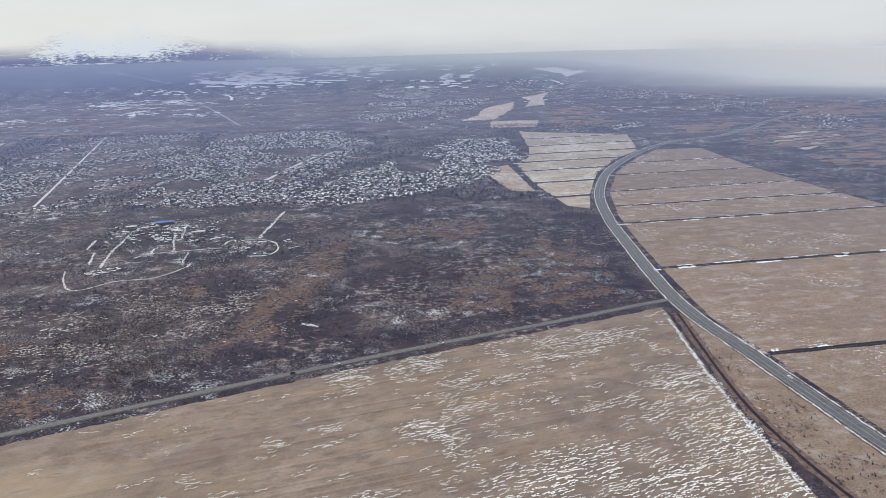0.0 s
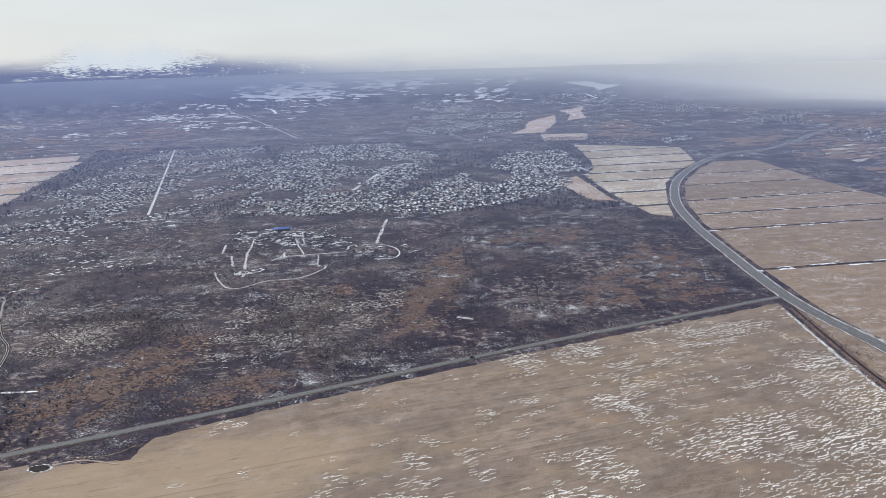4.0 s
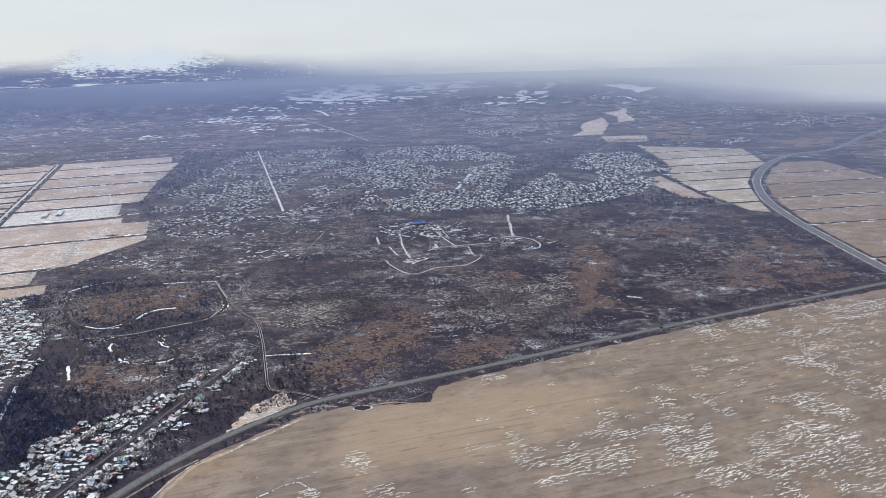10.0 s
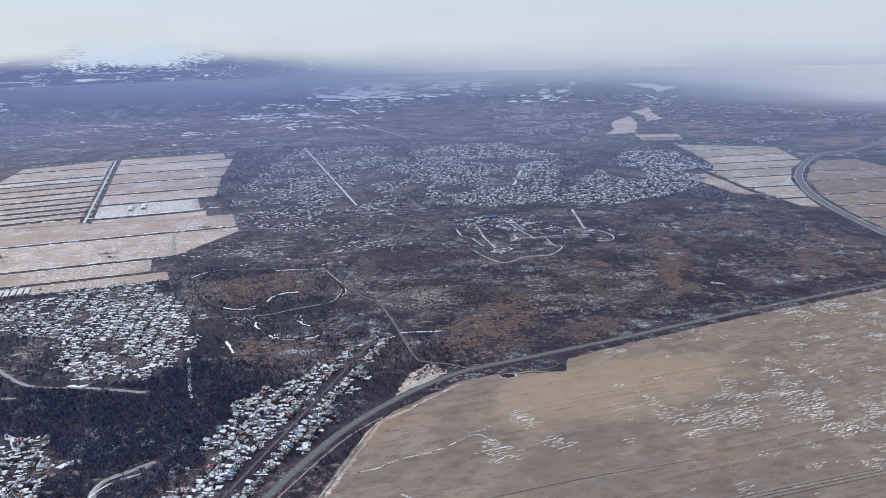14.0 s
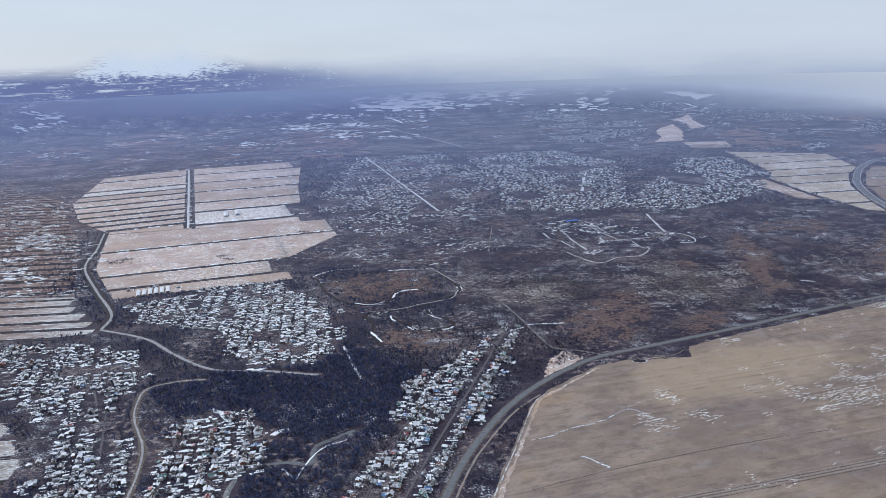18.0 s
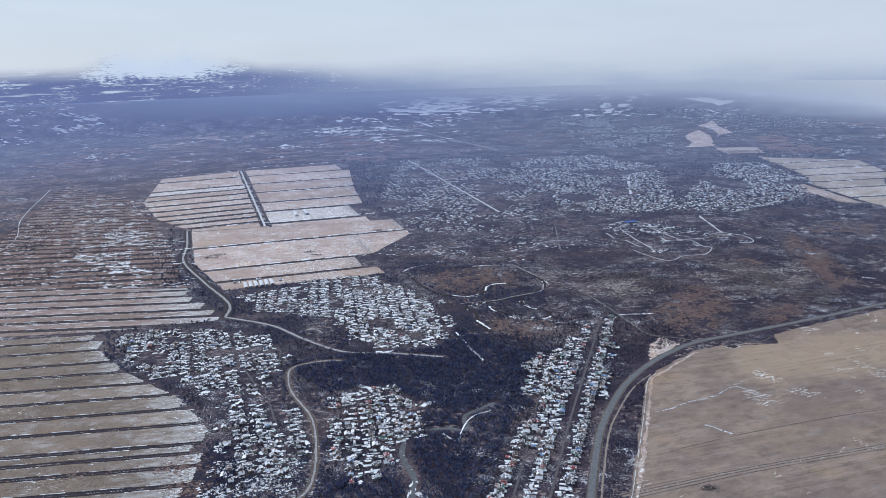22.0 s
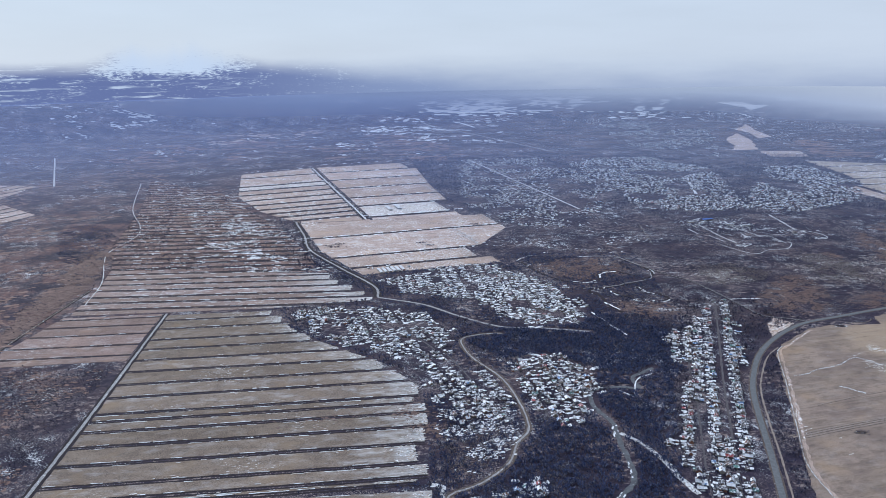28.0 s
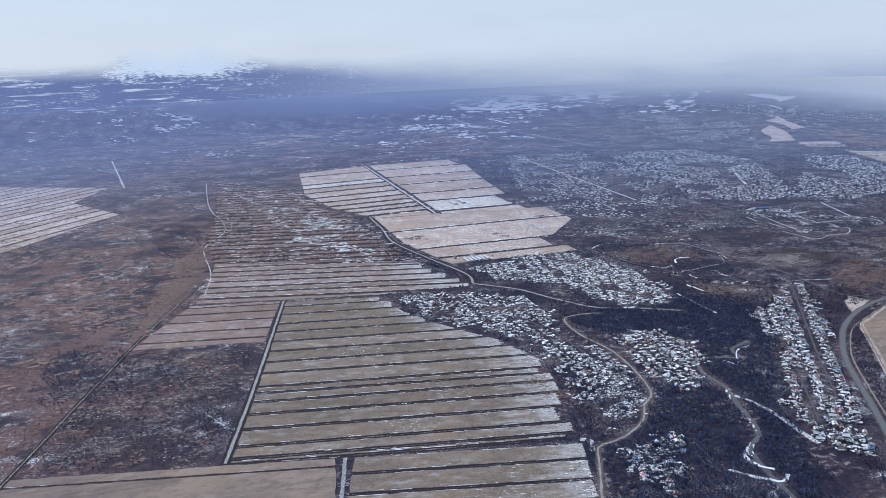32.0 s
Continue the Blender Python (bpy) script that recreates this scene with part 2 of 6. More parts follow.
def scrub_material():
    n = Nodes("scrub_ground")
    mid, fine, grit = n.noise(0.02, 7, rough=0.65), n.noise(0.16, 6, rough=0.75), n.noise(0.6, 4, rough=0.7)
    c = n.ramp(mid, (0.38, (0.016, 0.014, 0.031)), (0.50, (0.030, 0.024, 0.045)), (0.60, (0.060, 0.046, 0.062)))
    c = n.mix(n.math("MULTIPLY", n.mask(fine, 0.46, 0.66), 0.38), c, (0.074, 0.057, 0.072))
    c = n.mix(n.math("MULTIPLY", n.mask(grit, 0.49, 0.60), 0.8), c, (0.015, 0.013, 0.027))
    # thickets and gaps a few metres across
    clump = n.noise(0.11, 5, (1, 1.3, 1), 10, 0.7)
    c = n.mix(n.math("MULTIPLY", n.mask(clump, 0.53, 0.57), 0.8), c, (0.014, 0.011, 0.024))
    open_ground = n.math("MULTIPLY", n.mask(n.math("MULTIPLY", clump, -1.0), -0.455, -0.41), n.mask(n.noise(0.010, 5, rough=0.6), 0.50, 0.56))
    c = n.mix(n.math("MULTIPLY", open_ground, 0.85), c, (0.25, 0.205, 0.195))
    # stands of pale dead stems, finely mottled
    stand = n.mask(n.noise(0.011, 6, rough=0.65), 0.49, 0.60)
    c = n.mix(n.math("MULTIPLY", n.math("MULTIPLY", n.mask(n.noise(0.5, 5, (1, 1.6, 1), 30, 0.8), 0.53, 0.58), stand), 0.85), c, (0.36, 0.305, 0.29))
    # reddish heath in the west
    x, y, z = n.xyz()
    out = n.math("SQRT", n.math("ADD", n.math("POWER", n.math("ADD", x, 480.0), 2.0), n.math("POWER", n.math("ADD", y, 350.0), 2.0)))
    red = n.math("MULTIPLY", n.mask(x, -1230.0, -1480.0), n.mask(n.noise(0.012, 8, rough=0.76), 0.45, 0.57))
    red = n.math("MULTIPLY", n.math("MULTIPLY", red, n.mask(out, 2500.0, 1800.0)), n.math("ADD", n.math("MULTIPLY", n.mask(fine, 0.42, 0.60), 0.5), 0.32))
    c = n.mix(red, c, (0.168, 0.094, 0.080))
    # dry grass in broad russet patches
    grass = n.math("MULTIPLY", n.mask(n.noise(0.0085, 6, rough=0.65), 0.50, 0.60), n.mask(n.noise(0.09, 5), 0.36, 0.58))
    c = n.mix(n.math("MULTIPLY", grass, 0.14), c, (0.165, 0.104, 0.086))
    # old snow left between the bushes, thick in some hollows and gone in others
    hollow = n.mask(n.noise(0.0075, 6, rough=0.6), 0.46, 0.62)
    thaw = n.math("MULTIPLY", n.math("SUBTRACT", n.noise(0.05, 5, rough=0.6), 0.5), 0.55)
    spot = n.math("MULTIPLY", n.mask(n.math("ADD", n.noise(0.5, 6, (1, 1.5, 1), 12, 0.8), thaw), 0.57, 0.62), hollow)
    # frozen bogs and clearings far off
    bog = n.noise(0.0075, 9, (1, 2.2, 1), 8, 0.72)
    patch = n.math("MULTIPLY", n.mask(bog, 0.63, 0.66), n.mask(out, 2500.0, 3100.0))
    far = n.math("MULTIPLY", patch, n.mask(n.noise(0.045, 7, (1, 2.4, 1), 0, 0.8), 0.43, 0.52))
    # broad tracts of dry grass between the far woods
    heath = n.math("MULTIPLY", n.math("MULTIPLY", n.mask(n.noise(0.0030, 6, (1, 1.6, 1), 0, 0.65), 0.50, 0.60), n.mask(out, 2000.0, 2600.0)), 0.22)
    c = n.mix(heath, c, (0.20, 0.135, 0.125))
    c = n.mix(n.math("MAXIMUM", spot, far), c, SNOW)
    n.bump(fine, 0.5, 1.0)
    return n.done(c)


def field_material(name, low, high, turn, snow_lo, cluster=0.50, rows=3.0, frost=0.15, thaw=0.0, tip=0.0, dusty=0.14, grain=1.0):
    """Stubble or ploughland: rows along turn, blotches of damp, and snow lodged in the furrows in clusters."""
    n = Nodes(name)
    blotch, mid, fine = n.noise(0.012, 6, (1, 1.8, 1), turn, 0.6), n.noise(0.06, 6, (1, 1.8, 1), turn, 0.65), n.noise(0.5, 5, (1, 1.8, 1), turn, 0.75)
    c = n.mix(n.mask(blotch, 0.36, 0.62), low, high)
    c = n.mix(n.math("MULTIPLY", n.mask(mid, 0.47, 0.62), 0.62), c, tuple(0.66 * v for v in low))
    c = n.mix(n.math("MULTIPLY", n.mask(fine, 0.46, 0.60), 0.72 * grain), c, tuple(0.55 * v for v in low))
    c = n.mix(n.math("MULTIPLY", n.mask(n.noise(0.9, 3, (1, 1.4, 1), turn, 0.7), 0.51, 0.58), 0.6 * grain), c, tuple(min(0.6, 1.35 * v) for v in high))
    c = n.mix(n.math("MULTIPLY", n.mask(n.noise(0.017, 5), 0.55, 0.70), 0.5), c, (high[0] * 1.08, high[1] * 0.98, high[2] * 0.78))
    tint = n.ramp(n.random(), (0.0, (0.86, 0.85, 0.84)), (1.0, (1.1, 1.1, 1.12)))
    c = n.mix(1.0, c, tint, "MULTIPLY")
    furrow = n.mask(n.noise(0.15, 5, (1, rows, 1), turn, 0.75), snow_lo, snow_lo + 0.03)
    crumb = n.mask(n.noise(0.55, 4, (1, 1.6, 1), turn, 0.7), 0.46, 0.51)
    lie = n.noise(0.009, 5, rough=0.65)
    if thaw:
        # less snow has stayed towards the west
        lie = n.math("SUBTRACT", lie, n.math("MULTIPLY", n.mask(n.math("MULTIPLY", n.xyz()[0], -1.0), -140.0, 320.0), thaw))
    drift = n.math("MULTIPLY", n.math("MULTIPLY", furrow, crumb), n.mask(lie, cluster, cluster + 0.09))
    if thaw:
        # broad tracts of ochre straw and of damp mauve earth
        c = n.mix(n.math("MULTIPLY", n.mask(n.noise(0.0055, 5, (1, 2.2, 1), 21, 0.6), 0.50, 0.62), 0.40), c, (0.262, 0.200, 0.142))
        c = n.mix(n.math("MULTIPLY", n.mask(n.noise(0.0065, 6, (1, 1.7, 1), 21, 0.65), 0.48, 0.58), 0.60), c, (0.158, 0.122, 0.112))
        c = n.mix(n.math("MULTIPLY", n.mask(n.noise(0.028, 6, (1, 1.5, 1), 21, 0.7), 0.53, 0.62), 0.40), c, (0.120, 0.094, 0.086))
        # a tract where pale straw was left lying
        x, y, z = n.xyz()
        dx, dy = n.math("ADD", x, 312.0), n.math("ADD", y, -318.0)
        du = n.math("ADD", n.math("MULTIPLY", dx, 0.0075), n.math("MULTIPLY", dy, 0.0030))
        dv = n.math("ADD", n.math("MULTIPLY", dx, -0.0070), n.math("MULTIPLY", dy, 0.0190))
        away = n.math("ADD", n.math("ADD", n.math("POWER", du, 2.0), n.math("POWER", dv, 2.0)), n.math("MULTIPLY", n.math("SUBTRACT", n.noise(0.02, 6, rough=0.7), 0.5), 4.0))
        c = n.mix(n.math("MULTIPLY", n.mask(n.math("MULTIPLY", away, -1.0), -1.9, -0.2), 0.72), c, (0.330, 0.252, 0.180))
        c = n.mix(n.math("MULTIPLY", n.mask(n.noise(0.045, 6, (1, 4, 1), 18, 0.7), 0.56, 0.66), 0.45), c, (0.098, 0.080, 0.070))
        # long wheel lines of the last tillage
        line = n.math("MULTIPLY", n.mask(n.noise(0.03, 2, (0.12, 9, 1), 18, 0.5), 0.60, 0.66), 0.25)
        c = n.mix(line, c, tuple(1.3 * v for v in high))
        line = n.math("MULTIPLY", n.mask(n.noise(0.034, 2, (0.1, 8, 1), 18.6, 0.5), 0.61, 0.66), 0.3)
        c = n.mix(line, c, tuple(0.55 * v for v in low))
    dust = n.math("MULTIPLY", n.mask(n.noise(0.04, 6, (1, 1.8, 1), turn, 0.7), 0.48, 0.72), n.math("ADD", dusty, n.math("MULTIPLY", n.math("POWER", n.random(), 2.0), frost)))
    c = n.mix(dust, c, SNOW)
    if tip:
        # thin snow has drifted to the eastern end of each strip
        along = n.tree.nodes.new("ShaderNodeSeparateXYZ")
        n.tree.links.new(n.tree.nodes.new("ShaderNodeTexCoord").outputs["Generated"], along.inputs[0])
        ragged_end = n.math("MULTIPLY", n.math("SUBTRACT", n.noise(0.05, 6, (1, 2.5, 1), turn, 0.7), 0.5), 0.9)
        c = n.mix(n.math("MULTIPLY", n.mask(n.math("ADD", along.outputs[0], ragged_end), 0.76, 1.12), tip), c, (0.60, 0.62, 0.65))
    c = n.mix(drift, c, (0.86, 0.88, 0.91))
    n.bump(fine, 0.4, 0.4)
    return n.done(c)


def plain_material(name, low, high, scale=0.3, rough=0.9, speck=None, lo=0.58):
    n = Nodes(name, rough)
    c = n.mix(n.mask(n.noise(scale, 5), 0.3, 0.7), low, high)
    c = n.mix(n.math("MULTIPLY", n.mask(n.noise(scale * 7, 4), 0.45, 0.7), 0.4), c, tuple(0.7 * v for v in low))
    if speck:
        c = n.mix(n.mask(n.noise(scale * 1.7, 5), lo, lo + 0.08), c, speck)
    return n.done(c)


def varied_material(name, stops, rough=0.8, island=False, speck=None, lo=0.55):
    """Colours told apart by piece, with fine dirt."""
    n = Nodes(name, rough)
    c = n.ramp(n.island() if island else n.random(), *stops)
    n.tree.nodes[-1].color_ramp.interpolation = "CONSTANT"
    c = n.mix(n.math("MULTIPLY", n.mask(n.noise(1.1, 4), 0.4, 0.75), 0.35), c, (0.06, 0.055, 0.05))
    if speck:
        c = n.mix(n.mask(n.noise(0.7, 4), lo, lo + 0.06), c, speck)
    return n.done(c)


M_SCRUB = scrub_material()
M_SOUTH = field_material("stubble_south", (0.180, 0.142, 0.120), (0.260, 0.204, 0.167), 21, 0.60, 0.56, 2.0, 0.02, thaw=0.05, dusty=0.06, grain=0.45)
M_EAST = field_material("stubble_east", (0.205, 0.153, 0.122), (0.252, 0.191, 0.152), 9, 0.56, 0.52)
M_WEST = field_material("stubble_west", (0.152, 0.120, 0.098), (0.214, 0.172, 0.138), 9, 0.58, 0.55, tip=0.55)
M_BARE = field_material("stubble_bare", (0.190, 0.135, 0.120), (0.262, 0.192, 0.170), 6, 0.58, 0.55, 3.0, 0.2)
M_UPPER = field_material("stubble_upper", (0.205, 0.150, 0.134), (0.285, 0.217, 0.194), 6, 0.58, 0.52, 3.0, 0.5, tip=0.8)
M_OLD = field_material("old_strips", (0.150, 0.100, 0.093), (0.235, 0.162, 0.144), 6, 0.56, 0.66, 3.0, 0.1)
M_PALE = field_material("stubble_pale", (0.34, 0.262, 0.225), (0.43, 0.342, 0.296), 20, 0.53, 0.47, 3.0, 0.5, dusty=0.06)
M_MIDDLE = field_material("stubble_middle", (0.30, 0.25, 0.20), (0.40, 0.343, 0.282), 11, 0.53, 0.47, 3.0, 0.5)
M_FROST = field_material("frosted_stubble", (0.40, 0.335, 0.30), (0.50, 0.44, 0.41), 20, 0.50, 0.38, 3.0, 1.4)
M_RUSSET = plain_material("russet_grass", (0.112, 0.076, 0.070), (0.190, 0.133, 0.118), 0.25, speck=(0.060, 0.046, 0.048), lo=0.60)
M_DRY = plain_material("dry_grass", (0.162, 0.106, 0.092), (0.245, 0.164, 0.142), 0.05, speck=(0.06, 0.048, 0.056), lo=0.58)
M_SNOW = plain_material("old_snow", (0.70, 0.73, 0.78), (0.80, 0.83, 0.87), 0.15)
M_CRUST = plain_material("snow_crust", (0.74, 0.735, 0.72), (0.88, 0.875, 0.86), 0.2)
M_SNOWDUST = plain_material("thin_snow", (0.45, 0.46, 0.48), SNOW, 0.3, speck=(0.12, 0.09, 0.075), lo=0.50)
M_ASPHALT = plain_material("asphalt", (0.105, 0.111, 0.121), (0.155, 0.162, 0.175), 0.4, 0.85)
M_WORN = plain_material("worn_asphalt", (0.088, 0.093, 0.105), (0.140, 0.147, 0.163), 0.35, 0.8)
M_TAN = plain_material("tan_track", (0.20, 0.165, 0.145), (0.31, 0.262, 0.235), 0.4, speck=(0.12, 0.098, 0.09), lo=0.58)
M_LANE = plain_material("lane_earth", (0.072, 0.066, 0.076), (0.125, 0.116, 0.126), 0.4, speck=SNOW, lo=0.69)
M_VERGE = plain_material("earth_verge", (0.070, 0.056, 0.052), (0.13, 0.105, 0.095), 0.35, speck=SNOW, lo=0.63)
M_DIRT = plain_material("dirt_track", (0.10, 0.08, 0.07), (0.17, 0.14, 0.12), 0.4, speck=SNOW, lo=0.57)
M_TRACKGREY = plain_material("trodden_track", (0.21, 0.205, 0.215), (0.315, 0.31, 0.325), 0.4, speck=SNOW, lo=0.60)
M_TRACKSNOW = plain_material("snowy_track", (0.42, 0.42, 0.43), SNOW, 0.3, speck=(0.16, 0.13, 0.115), lo=0.55)
M_DITCH = plain_material("ditch_earth", (0.014, 0.011, 0.016), (0.030, 0.023, 0.028), 0.5)
M_ICE = plain_material("river_ice", (0.060, 0.064, 0.075), (0.115, 0.122, 0.138), 0.2, 0.4, speck=SNOW, lo=0.66)
M_TWIG = varied_material("bare_twigs", ((0.0, (0.030, 0.034, 0.074)), (0.35, (0.050, 0.053, 0.104)), (0.65, (0.082, 0.080, 0.130)), (0.88, (0.20, 0.182, 0.20))), island=True)
M_GROVE = varied_material("grove_twigs", ((0.0, (0.040, 0.056, 0.138)), (0.35, (0.062, 0.081, 0.176)), (0.65, (0.094, 0.112, 0.205)), (0.90, (0.18, 0.185, 0.22))), island=True)
M_STEM = varied_material("pale_stems", ((0.0, (0.15, 0.118, 0.112)), (0.4, (0.29, 0.24, 0.225)), (0.75, (0.46, 0.42, 0.40))), island=True)
M_BARK = plain_material("bark", (0.05, 0.04, 0.038), (0.11, 0.09, 0.08), 1.5)
M_WALLS = varied_material("house_walls", ((0.0, (0.30, 0.27, 0.24)), (0.3, (0.14, 0.11, 0.09)), (0.5, (0.5, 0.48, 0.44)), (0.7, (0.22, 0.24, 0.26)), (0.85, (0.24, 0.12, 0.08))))
ROOF_STOPS = ((0.0, (0.72, 0.74, 0.78)), (0.30, (0.30, 0.30, 0.33)), (0.40, (0.12, 0.115, 0.125)), (0.78, (0.10, 0.20, 0.40)), (0.83, (0.30, 0.06, 0.065)), (0.865, (0.10, 0.21, 0.20)), (0.92, (0.20, 0.13, 0.11)))
M_ROOF = varied_material("roof_sheet", ROOF_STOPS, 0.5, speck=SNOW, lo=0.52)
M_ROOF_FAR = varied_material("roof_sheet_far", ((0.0, (0.74, 0.76, 0.80)), (0.34, (0.30, 0.30, 0.33)), (0.46, (0.10, 0.095, 0.11)), (0.93, (0.10, 0.18, 0.33)), (0.97, (0.26, 0.07, 0.07))), 0.5, island=True, speck=SNOW, lo=0.50)
M_WALLS_FAR = varied_material("walls_far", ((0.0, (0.30, 0.27, 0.24)), (0.3, (0.14, 0.11, 0.09)), (0.6, (0.5, 0.48, 0.44)), (0.85, (0.22, 0.24, 0.26))), island=True)


def haze_sheet_material():
    """A translucent sheet with distance haze painted in: denser outwards, grey at the eastern cloud."""
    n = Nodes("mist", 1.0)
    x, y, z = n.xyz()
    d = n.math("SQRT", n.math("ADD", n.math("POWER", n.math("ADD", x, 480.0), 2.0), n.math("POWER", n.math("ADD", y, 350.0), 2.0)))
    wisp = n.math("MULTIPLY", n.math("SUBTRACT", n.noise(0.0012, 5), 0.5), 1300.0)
    # the painted haze sets in farther out over the western heath
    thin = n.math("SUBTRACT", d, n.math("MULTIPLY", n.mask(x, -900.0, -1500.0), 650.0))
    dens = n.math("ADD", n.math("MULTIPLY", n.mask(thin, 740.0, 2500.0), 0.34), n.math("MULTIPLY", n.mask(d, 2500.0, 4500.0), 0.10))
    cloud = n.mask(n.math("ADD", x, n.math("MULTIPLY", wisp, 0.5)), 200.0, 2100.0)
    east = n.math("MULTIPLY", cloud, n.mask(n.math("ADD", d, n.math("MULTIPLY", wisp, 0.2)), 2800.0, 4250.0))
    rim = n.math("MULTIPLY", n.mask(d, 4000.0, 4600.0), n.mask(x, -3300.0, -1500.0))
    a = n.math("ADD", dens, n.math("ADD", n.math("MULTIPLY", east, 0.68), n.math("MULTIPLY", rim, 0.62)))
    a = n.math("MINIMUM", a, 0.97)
    # at the rim the haze colour is matched to the painted backdrop
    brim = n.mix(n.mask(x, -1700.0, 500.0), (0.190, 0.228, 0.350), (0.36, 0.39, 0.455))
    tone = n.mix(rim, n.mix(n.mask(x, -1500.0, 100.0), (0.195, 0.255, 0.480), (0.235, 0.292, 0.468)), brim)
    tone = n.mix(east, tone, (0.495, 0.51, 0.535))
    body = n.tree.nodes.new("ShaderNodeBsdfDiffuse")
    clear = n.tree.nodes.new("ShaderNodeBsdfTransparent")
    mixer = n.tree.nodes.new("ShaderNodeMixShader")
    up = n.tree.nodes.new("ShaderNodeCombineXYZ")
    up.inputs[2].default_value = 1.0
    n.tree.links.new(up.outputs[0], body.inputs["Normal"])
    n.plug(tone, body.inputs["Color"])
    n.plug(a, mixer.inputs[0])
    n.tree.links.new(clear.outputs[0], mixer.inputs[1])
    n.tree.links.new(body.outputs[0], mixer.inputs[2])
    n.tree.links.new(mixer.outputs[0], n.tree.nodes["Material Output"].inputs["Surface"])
    return n.mat


M_HAZE_SHEET = haze_sheet_material()

# ---- building blocks ----


def mesh_object(name, verts, faces, material, parent=None, label="", category="", group="", kind=""):
    me = bpy.data.meshes.new(name)
    me.from_pydata(verts, [], faces)
    me.materials.append(material)
    ob = new(name, me)
    ob.parent = parent
    return tagged(ob, label, category, group, kind)


def part(name, bm, material, parent, label=""):
    me = bpy.data.meshes.new(name)
    bm.to_mesh(me)
    bm.free()
    me.materials.append(material)
    ob = new(name, me)
    ob.parent = parent
    return tagged(ob, label)


def relief(x, y):
    """Height of the open land: a level plain that swells to low hills at the rim and falls away beyond them."""
    r = math.hypot(x + 480, y + 350)
    if r < 3900:
        return 0.0
    k = min(1.0, (r - 3900) / 750)
    swell = noise.noise((x * 0.0011, y * 0.0011, 3.0)) + 0.5 * noise.noise((x * 0.003, y * 0.003, 7.0))
    return k * k * (3 - 2 * k) * (150 + 7 * swell) - 0.4 * max(0.0, r - 4650)


LAND_X = np.concatenate([np.arange(-6000, -1700, 90), np.arange(-1700, 750, 35), np.arange(750, 5200, 90)]).astype(float)
LAND_Y = np.concatenate([np.arange(-1800, -300, 90), np.arange(-300, 1500, 35), np.arange(1500, 3800, 75), np.arange(3800, 4900, 45)]).astype(float)
LAND_Z = np.array([[relief(float(x), float(y)) for x in LAND_X] for y in LAND_Y])


def level(x, y):
    """Height of the ground mesh itself at x, y."""
    if (x + 480) ** 2 + (y + 350) ** 2 < 3750**2:
        return 0.0
    i = max(0, min(len(LAND_X) - 2, int(np.searchsorted(LAND_X, x)) - 1))
    j = max(0, min(len(LAND_Y) - 2, int(np.searchsorted(LAND_Y, y)) - 1))
    u, v = (x - LAND_X[i]) / (LAND_X[i + 1] - LAND_X[i]), (y - LAND_Y[j]) / (LAND_Y[j + 1] - LAND_Y[j])
    z = LAND_Z
    return float((z[j, i] * (1 - u) + z[j, i + 1] * u) * (1 - v) + (z[j + 1, i] * (1 - u) + z[j + 1, i + 1] * u) * v)


def smooth_line(pts, step):
    """A rounded line through pts, sampled about every step metres."""
    out = []
    p = [Vector(q).to_2d() for q in pts]
    for i in range(len(p) - 1):
        a, b = p[i], p[i + 1]
        ta = (b - p[i - 1]) / 2 if i else b - a
        tb = (p[i + 2] - a) / 2 if i + 2 < len(p) else b - a
        n = max(1, int((b - a).length / step))
        for k in range(n):
            s = k / n
            out.append(a * (2 * s**3 - 3 * s * s + 1) + ta * (s**3 - 2 * s * s + s) + b * (3 * s * s - 2 * s**3) + tb * (s**3 - s * s))
    return out + [p[-1]]


def ribbon(name, pts, width, z, material, parent=None, step=8.0, wobble=0.0, rise=0.1, side=0.0, **tags):
    """A low, slightly domed strip along a line: road, verge, track or stream. wobble: how unevenly its edges run."""
    return mesh_object(name, *ribbon_mesh(pts, width, z, step, wobble, rise, side), material, parent, **tags)


def ribbon_mesh(pts, width, z, step=8.0, wobble=0.0, rise=0.1, side=0.0):
    line = smooth_line(pts, step)
    rng = random.Random(len(line) * 7 + int(width * 10) + int(abs(pts[0][0])))
    verts, faces = [], []
    for i, c in enumerate(line):
        d = (line[min(i + 1, len(line) - 1)] - line[max(i - 1, 0)]).normalized()
        nrm = Vector((-d.y, d.x))
        wl, wr = (width / 2 * (1 + wobble * rng.uniform(-1, 1)) for _ in (0, 1))
        c = c + nrm * side
        h = level(c.x, c.y) + z
        for off, dz in ((-wl, -0.3 - rise), (-wl, 0), (0, rise), (wr, 0), (wr, -0.3 - rise)):
            verts.append((*(c + nrm * off), h + dz))
        if i:
            for k in range(4):
                faces.append((5 * i - 5 + k, 5 * i - 4 + k, 5 * i + 1 + k, 5 * i + k))
    return verts, [f[::-1] for f in faces]


def ragged(poly, step, wobble, rng):
    out = []
    for i, a in enumerate(poly):
        b = poly[(i + 1) % len(poly)]
        a, b = Vector(a), Vector(b)
        n = max(1, int((b - a).length / step))
        nrm = Vector((a.y - b.y, b.x - a.x)).normalized()
        for k in range(n):
            out.append(a.lerp(b, k / n) + nrm * rng.uniform(-wobble, wobble))
    return out


